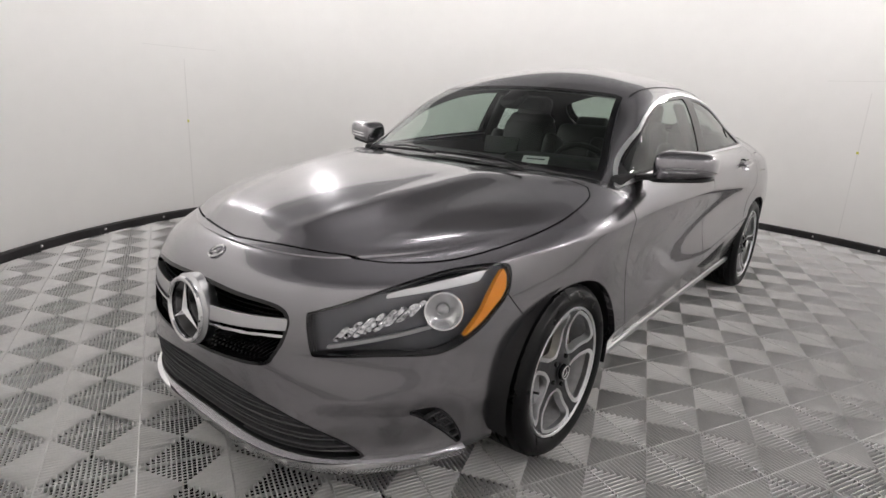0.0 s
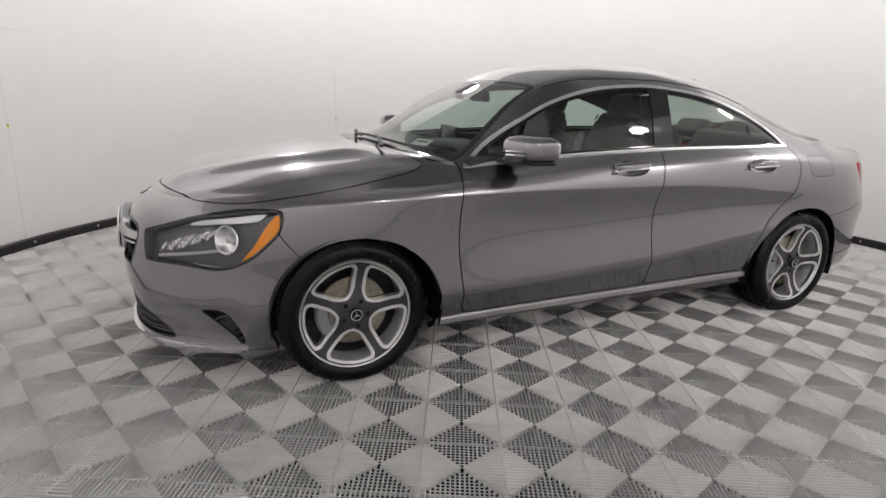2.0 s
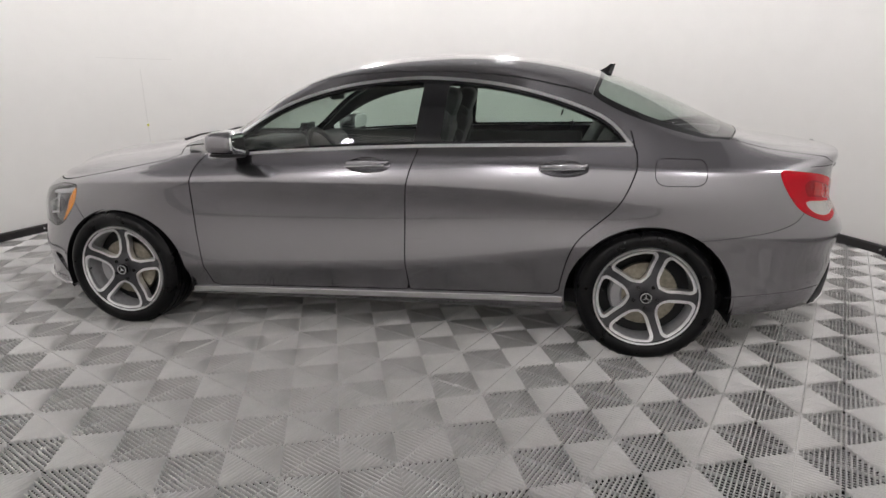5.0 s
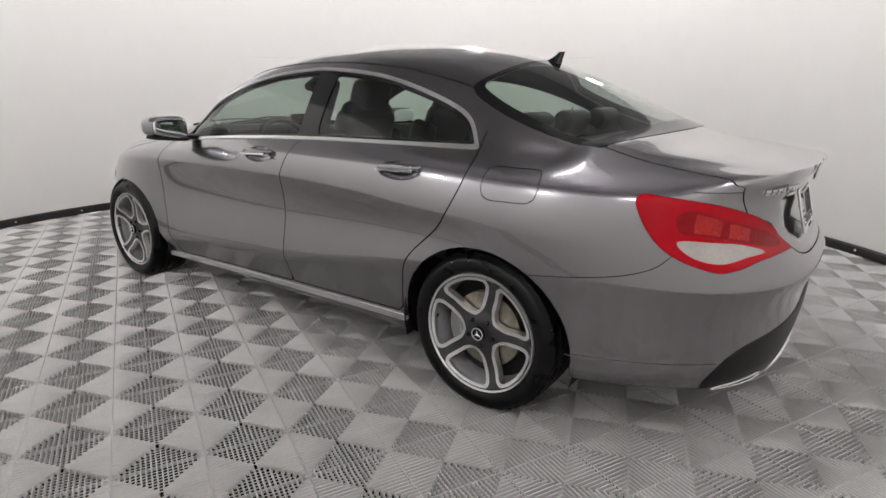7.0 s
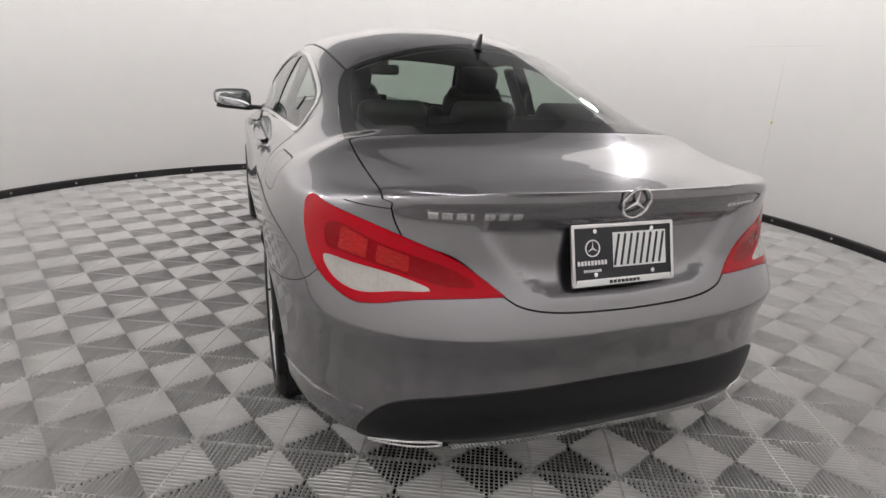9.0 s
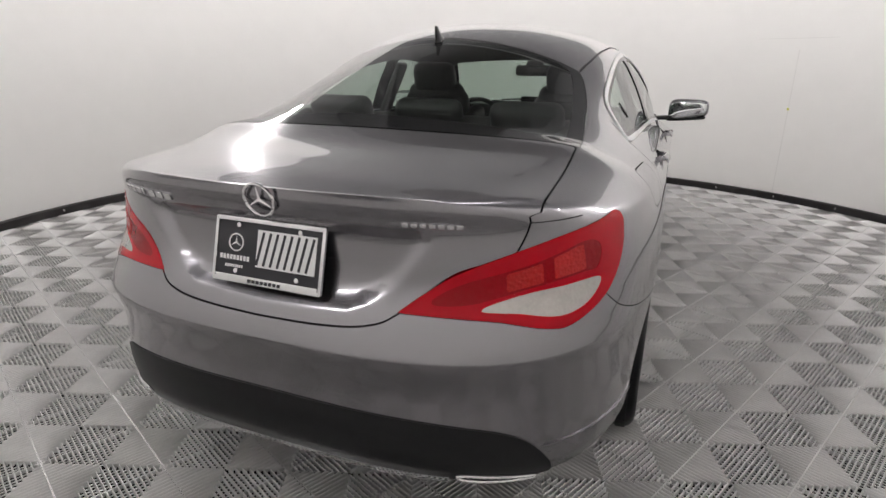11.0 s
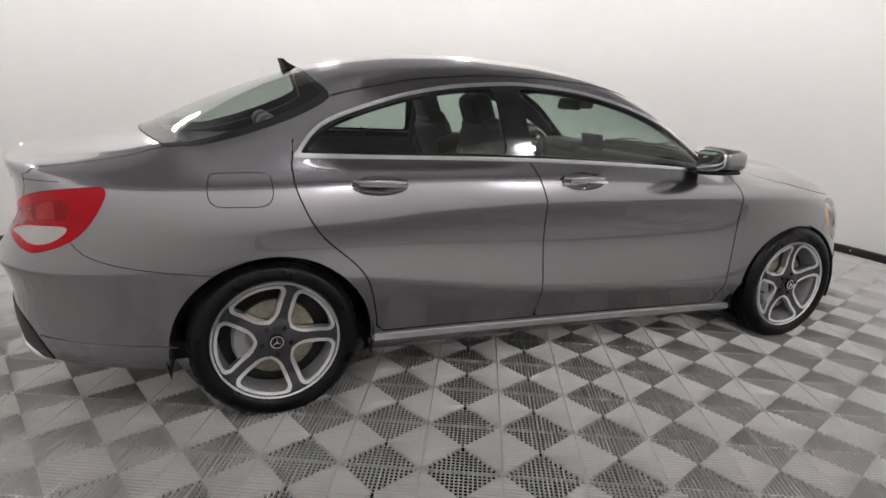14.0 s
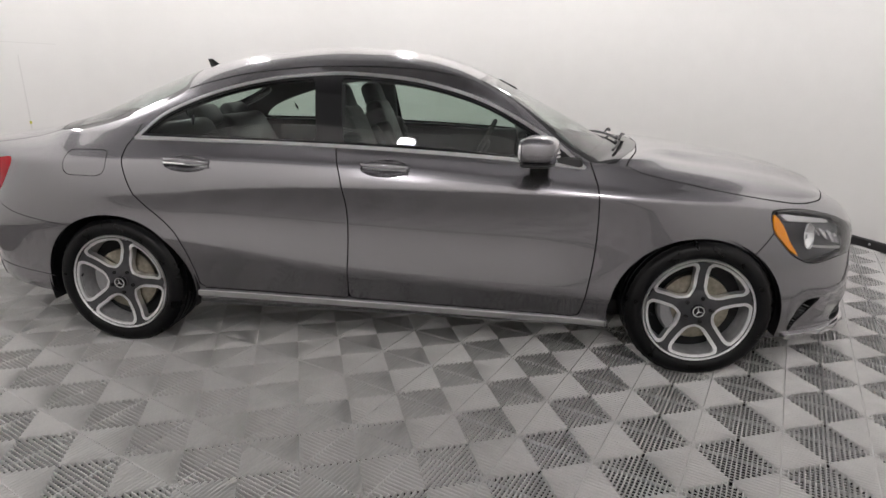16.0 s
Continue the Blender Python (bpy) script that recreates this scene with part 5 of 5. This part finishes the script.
put("plate_mark", mesh_of("plate_mark", placed([(y, -x, z) for x, y, z in rv], (0.003, -0.096, 0.018), (1, 0, 0)), rf, PAPER), plate)
sv, sf = star_mesh(0.020, 0.002)
put("plate_mark", mesh_of("plate_mark", placed([(y, -x, z) for x, y, z in sv], (0.003, -0.096, 0.018), (1, 0, 0)), sf, PAPER), plate)
for y0, w, z, h in ((-0.098, 0.092, -0.020, 0.012), (-0.098, 0.055, -0.041, 0.007)):
    for k in range(9):
        part("plate_print", box((0.001, w / 9 * 0.7, h), (0.0028, y0 - w / 2 + w * (k + 0.5) / 9, z)), PAPER, plate)
for k in range(8):
    part("frame_print", box((0.001, 0.008, 0.008), (0.0080, -0.045 + 0.0125 * k, -0.0725)), INK, plate)
for y in (-0.09, 0.09):
    for z in (-0.052, 0.062):
        v, f = lathe([(0.007, 0.0), (0.006, 0.004), (0.0, 0.005)], 14)
        put("plate_screw", mesh_of("plate_screw", placed([(b, -a, c) for a, b, c in v], (0.002, y, z), (1, 0, 0)), [g[::-1] for g in f], CHROME), plate)

# ---- mirrors, wipers, aerial ----
def mirror_shape(cx, cy, cz, hx, hy, hz, side):
    v, f = [], []
    n, m = 20, 24
    for i in range(n + 1):
        th = math.pi * i / n
        for k in range(m):
            ph = 2 * math.pi * k / m
            def pw(c, e):
                return math.copysign(abs(c) ** e, c)
            y = pw(math.cos(th), 0.50)
            r = math.sin(th) ** 0.50
            x, z = r * pw(math.cos(ph), 0.72), r * pw(math.sin(ph), 0.50)
            x = x * (1.0 if x > 0 else 0.45)
            taper = 1.0 - 0.16 * y
            v.append((cx + hx * x + 0.02 * -y, (cy + hy * y) * side, cz + hz * z * taper + 0.010 * y))
    for i in range(n):
        for k in range(m):
            a, b = i * m + k, i * m + (k + 1) % m
            g = (a, b, b + m, a + m)
            f.append(g if side < 0 else g[::-1])
    return v, f


MIRROR = material("mirror_glass", (0.75, 0.77, 0.78), 0.01, 1.0)
for side in (1, -1):
    mir = new("door_mirror")
    mir.parent = car
    tagged(mir, "painted door mirror on a black foot")
    cx, cy, cz = 0.598, 0.945, 0.992
    v, f = mirror_shape(cx, cy, cz, 0.102, 0.115, 0.062, side)
    put("mirror_housing", mesh_of("mirror_housing", v, f, PAINT, sharp=0), mir, "grey painted mirror housing")
    for dz, t in ((-0.004, 0.0045), (-0.020, 0.005)):
        pts = []
        for q in np.linspace(-0.55, 0.72, 12):
            xx = 0.104 * math.sqrt(max(0.02, 1 - abs(q) ** 2.9))
            pts.append((cx + xx - 0.02 * q, (cy + 0.112 * q) * side, cz + dz + 0.008 * q))
        tv, tf = tube(pts, t, 6)
        put("indicator_strip", mesh_of("indicator_strip", tv, tf, REFLECTOR), mir, "clear indicator strip")
    v, f = mirror_shape(cx - 0.002, cy - 0.010, cz - 0.056, 0.090, 0.112, 0.012, side)
    put("mirror_base", mesh_of("mirror_base", v, f, BLACK, sharp=0), mir, "black lower shell")
    bm = box((0.085, 0.13, 0.024), (0, 0, 0), 0.009)
    bmesh.ops.transform(bm, matrix=Matrix.Translation((0.640, 0.825 * side, 0.935)) @ Matrix.Rotation(0.10 * side, 4, "X"), verts=bm.verts)
    part("mirror_foot", bm, BLACK, mir, "black mirror foot")
    v, f = mirror_shape(cx - 0.037, cy, cz, 0.026, 0.100, 0.052, side)
    put("mirror_glass", mesh_of("mirror_glass", v, f, MIRROR, sharp=0), mir, "mirror glass")
    # the triangle in front of the side window
    tri = BODY.keep(sdf(WINDOW, BODY.x, BODY.z) + 0.012 + np.where(BODY.row < NLOW - 1, 1.0, 0))
    tri = tri.keep(0.705 - tri.x)
    panel("mirror_triangle", tri if side > 0 else tri.mirrored(), BLACK, mir, 0.006, 0.003, "black corner cover of the front window")

for y0, y1, x0, x1 in ((-0.52, -0.03, 0.985, 1.085), (-0.16, 0.42, 1.060, 0.985)):
    wiper = new("wiper")
    wiper.parent = car
    tagged(wiper, "black windscreen wiper resting on the glass")
    pts = []
    for t in np.linspace(0, 1, 14):
        p, n = on_top(x0 + (x1 - x0) * t + 0.02 * math.sin(math.pi * t), y0 + (y1 - y0) * t, 0.014)
        pts.append(p)
    tv, tf = tube(pts, 0.0065, 6)
    put("wiper_blade", mesh_of("wiper_blade", tv, tf, BLACK), wiper)
    p, n = on_top(1.13, y1 + 0.06, 0.022)
    mid = pts[6] + Vector((0, 0, 0.012))
    tv, tf = tube([p, p + (mid - p) * 0.3 + Vector((0, 0, 0.012)), p + (mid - p) * 0.7 + Vector((0, 0, 0.010)), mid], lambda t: 0.011 - 0.005 * t, 8, False, 0.6)
    put("wiper_arm", mesh_of("wiper_arm", tv, tf, BLACK), wiper)

fin = new("roof_aerial")
fin.parent = car
tagged(fin, "black shark-fin roof aerial")
v, f = [], []
n = 12
for i in range(n + 1):
    t = i / n
    x0, x1 = -1.075 - 0.02 * t, -1.235 - 0.035 * t ** 1.5
    z = 0.0
    cen, length = -1.165 - 0.057 * t ** 0.8, 0.066 * (1 - 0.78 * t ** 0.45)
    w = 0.022 * (1 - 0.84 * t ** 0.55)
    base = on_top(-1.15, 0)[0].z
    for k in range(16):
        a = 2 * math.pi * k / 16
        x = cen + length * math.cos(a)
        y = w * math.sin(a) * (1 - 0.45 * math.cos(a))
        zz = base - 0.012 + (-(x + 1.15) * -0.30) * (1 - t) + 0.048 * t
        v.append((x, y, zz))
for i in range(n):
    for k in range(16):
        a, b = i * 16 + k, i * 16 + (k + 1) % 16
        f.append((a, b, b + 16, a + 16))
f.append(tuple(n * 16 + k for k in range(16)))
put("aerial_fin", mesh_of("aerial_fin", v, f, GLOSSBLACK, sharp=50), fin)


# ---- cabin ----
LEATHER = grain(material("dark_grey_leather", (0.026, 0.026, 0.026), 0.48), 240, 0.25, 0.25, 0.0006, 4, 0.06)
SOFT = grain(material("dark_dash_plastic", (0.022, 0.022, 0.023), 0.55), 300, 0.25, 0.25, 0.0005)
LINING = grain(material("grey_headlining", (0.30, 0.30, 0.29), 0.9), 200, 0.12)
roof_in = BODY.keep(np.where(BODY.row >= NLOW, 1.02 - BODY.z, 1.0))
for field in (f_window, f_screen, f_backlight):
    roof_in = roof_in.keep(-field(roof_in) - 0.004)
panel("headlining", roof_in.moved(-0.022).both(), LINING, car, 0)


def pad(size, at, bevel, turn, bm):
    return box(size, at, bevel, turn, 4, bm)


def front_seat(y):
    seat = new("front_seat")
    seat.parent = car
    tagged(seat, "dark leather sports seat")
    lean = Matrix.Rotation(radians(-20), 4, "Y")
    bm = bmesh.new()
    pad((0.50, 0.40, 0.15), (0.16, y, 0.46), 0.05, Matrix.Rotation(radians(-8), 4, "Y"), bm)
    for s in (1, -1):
        pad((0.44, 0.09, 0.14), (0.15, y + s * 0.20, 0.51), 0.04, Matrix.Rotation(radians(-8), 4, "Y"), bm)
    part("seat_cushion", bm, LEATHER, seat)
    bm = bmesh.new()
    pad((0.13, 0.36, 0.58), (-0.235, y, 0.82), 0.05, lean, bm)
    for s in (1, -1):
        pad((0.17, 0.09, 0.46), (-0.215, y + s * 0.205, 0.79), 0.04, lean, bm)
    pad((0.11, 0.32, 0.16), (-0.315, y, 1.06), 0.05, lean, bm)
    part("backrest", bm, LEATHER, seat)
    bm = pad((0.10, 0.235, 0.16), (-0.355, y, 1.165), 0.045, lean, None)
    part("headrest", bm, LEATHER, seat)


for y in (0.365, -0.365):
    front_seat(y)
bench = new("rear_bench")
bench.parent = car
tagged(bench, "dark leather rear bench with headrests")
lean = Matrix.Rotation(radians(-28), 4, "Y")
bm = bmesh.new()
pad((0.50, 1.22, 0.16), (-0.82, 0, 0.44), 0.05, None, bm)
part("bench_cushion", bm, LEATHER, bench)
for y in (0.36, -0.36):
    bm = pad((0.15, 0.56, 0.62), (-1.13, y, 0.76), 0.06, lean, None)
    part("bench_back", bm, LEATHER, bench)
for y in (0.38, 0.0, -0.38):
    bm = pad((0.09, 0.27, 0.13), (-1.285, y, 1.045), 0.04, lean, None)
    part("bench_headrest", bm, LEATHER, bench)
bm = box((0.55, 1.16, 0.03), (-1.56, 0, 0.965), 0.01)
part("parcel_shelf", bm, SOFT, car, "dark parcel shelf")
bm = bmesh.new()
box((0.34, 1.36, 0.22), (0.72, 0, 0.83), 0.07, Matrix.Rotation(radians(6), 4, "Y"), 4, bm)
box((0.22, 0.46, 0.07), (0.66, 0.37, 0.945), 0.03, None, 3, bm)
part("dashboard", bm, SOFT, car, "dark dashboard")
bm = box((0.02, 0.20, 0.105), (0.60, 0.02, 0.985), 0.006, Matrix.Rotation(radians(-12), 4, "Y"))
part("centre_display", bm, GLOSSBLACK, car, "black centre display")
wheel = new("steering_wheel")
wheel.parent = car
tagged(wheel, "black steering wheel with a silver trim")
wheel.matrix_basis = Matrix.Translation((0.33, 0.365, 0.86)) @ Matrix.Rotation(radians(-62), 4, "Y") @ Matrix.Rotation(math.pi / 2, 4, "Z")
v, f = ring(0.178, 0.015, 40, 10)
v = [(x, z, y) for x, y, z in v]
put("steering_rim", mesh_of("steering_rim", v, f, LEATHER), wheel)
bm = bmesh.new()
box((0.14, 0.12, 0.05), (0, 0, -0.02), 0.03, None, 3, bm)
for s in (1, -1):
    box((0.11, 0.03, 0.02), (s * 0.115, 0, -0.005), 0.006, None, 2, bm)
part("steering_boss", bm, SOFT, wheel)
bm = box((0.24, 0.30, 0.40), (0.20, 0, 0.48), 0.05, None, 3)
part("centre_console", bm, SOFT, car)
mirror_in = new("interior_mirror")
mirror_in.parent = car
tagged(mirror_in, "dark interior mirror behind the windscreen")
part("mirror_body", box((0.03, 0.23, 0.065), (0.40, 0, 1.205), 0.02, Matrix.Rotation(radians(10), 4, "Y"), 3), SOFT, mirror_in)
part("sensor_box", box((0.13, 0.11, 0.05), (0.475, 0, 1.225), 0.02, Matrix.Rotation(radians(26), 4, "Y"), 3), SOFT, mirror_in)
for side in (1, -1):
    bm = box((1.95, 0.05, 0.42), (-0.15, 0.735 * side, 0.735), 0.02, None, 2)
    part("door_card", bm, SOFT, car, "dark inner door lining")
    bm = box((0.10, 0.04, 0.36), (-0.31, 0.650 * side, 1.075), 0.02, Matrix.Rotation(radians(24 * side), 4, "X"), 2)
    part("belt_pillar", bm, SOFT, car)
# label behind the windscreen
p, n = on_top(0.905, 0.405, -0.006)
sticker = new("windscreen_label")
sticker.parent = car
tagged(sticker, "white paper label behind the windscreen")
rot = n.to_track_quat("Z", "Y").to_matrix().to_4x4()
bm = box((0.112, 0.055, 0.0015), (0, 0, 0), 0)
bmesh.ops.transform(bm, matrix=Matrix.Translation(p) @ rot, verts=bm.verts)
part("label_sheet", bm, PAPER, sticker)
for k in range(9):
    bm = box((0.007, 0.010, 0.001), (-0.036 + 0.009 * k, 0.004, 0.0015))
    bmesh.ops.transform(bm, matrix=Matrix.Translation(p) @ rot, verts=bm.verts)
    part("label_print", bm, INK, sticker)


# ---- floor tiles: every rib is real, so that light and gaps make the chequer ----
PITCH, TURN = 0.2812, radians(-24.68)
TILE_O = Vector((-0.153, 1.699))
RIBS = 18


def tile_geometry():
    v, f = [], []

    def bar(x0, x1, y0, ya, yb, z0, z1, turn, round_top=0.0):
        """A rib along y, its inner end slanted, its top rounded in facets; turned by quarter turns."""
        c, s = (1, 0, -1, 0)[turn], (0, 1, 0, -1)[turn]
        k = len(v)
        w = x1 - x0
        if round_top:
            prof = [(0, z0), (0, z1 - round_top), (0.22, z1 - round_top * 0.38), (0.40, z1 - round_top * 0.05), (0.60, z1 - round_top * 0.05), (0.78, z1 - round_top * 0.38), (1, z1 - round_top), (1, z0)]
        else:
            prof = [(0, z0), (0, z1), (1, z1), (1, z0)]
        m = len(prof)
        for end in (0, 1):
            for t, z in prof:
                x, y = x0 + w * t, y0 if not end else ya + (yb - ya) * t
                v.append((x * c - y * s, x * s + y * c, z))
        for q in range(m - 1):
            f.append((k + q, k + m + q, k + m + q + 1, k + q + 1))
        f.append(tuple(k + q for q in range(m)))
        f.append(tuple(k + m + q for q in range(m))[::-1])

    h = PITCH / 2
    step = PITCH / RIBS
    wide = step * 0.34
    for turn in range(4):
        for i in range(RIBS):
            x = -h + (i + 0.5) * step
            x0, x1 = x - wide / 2, x + wide / 2
            bar(x0, x1, -h + 0.0022, -max(abs(x0), 0.004), -max(abs(x1), 0.004), -0.0170, 0.0, turn, 0.0042)
        # lower webs that cross under the ribs
        for i in range(RIBS // 2 - 1):
            y = -h + (i + 1) * step
            bar(y, -y, y - step * 0.12, y + step * 0.12, y + step * 0.12, -0.0170, -0.0135, turn)
        # the joint along the edge
        bar(-h + 0.001, h - 0.001, -h + 0.0004, -h + 0.0019, -h + 0.0019, -0.0170, -0.0025, turn)
    return v, f


tv, tf = tile_geometry()
tile_mesh = bpy.data.meshes.new("floor_tile")
tile_mesh.from_pydata(tv, [], tf)
tile_mesh.materials.append(TILE)
tile_mesh.polygons.foreach_set("use_smooth", [True] * len(tile_mesh.polygons))
tile_mesh.set_sharp_from_angle(angle=radians(58))
near, far_v, far_f = [], [], []
cells = []
for i in range(-32, 33):
    for j in range(-32, 33):
        p = Vector((i + 0.5, j + 0.5)) * PITCH
        q = TILE_O + Vector((p.x * math.cos(TURN) - p.y * math.sin(TURN), p.x * math.sin(TURN) + p.y * math.cos(TURN)))
        r = (q - ROOM_C.xy).length
        if r < ROOM_R + 0.16:
            cells.append((r, q))
# the belt of floor between car and wall is what the camera passes nearest
cells.sort(key=lambda c: abs(c[0] - 2.55))
arr = np.array(tv)
for n, (r, q) in enumerate(cells):
    if n < 300:
        ob = put("tile", tile_mesh, floor)
        ob.matrix_basis = Matrix.Translation((q.x, q.y, 0)) @ Matrix.Rotation(TURN, 4, "Z")
    else:
        k = len(far_v) * len(tv)
        c, s = math.cos(TURN), math.sin(TURN)
        far_v.append(np.stack([arr[:, 0] * c - arr[:, 1] * s + q.x, arr[:, 0] * s + arr[:, 1] * c + q.y, arr[:, 2]], 1))
        far_f.extend([tuple(i + k for i in g) for g in tf])
me = bpy.data.meshes.new("floor_tiles")
me.from_pydata(np.concatenate(far_v).tolist(), [], far_f)
me.materials.append(TILE)
me.polygons.foreach_set("use_smooth", [True] * len(me.polygons))
me.set_sharp_from_angle(angle=radians(58))
tagged(put("floor_tiles", me, floor), "grey ribbed floor tiles", "", "", "stuff")
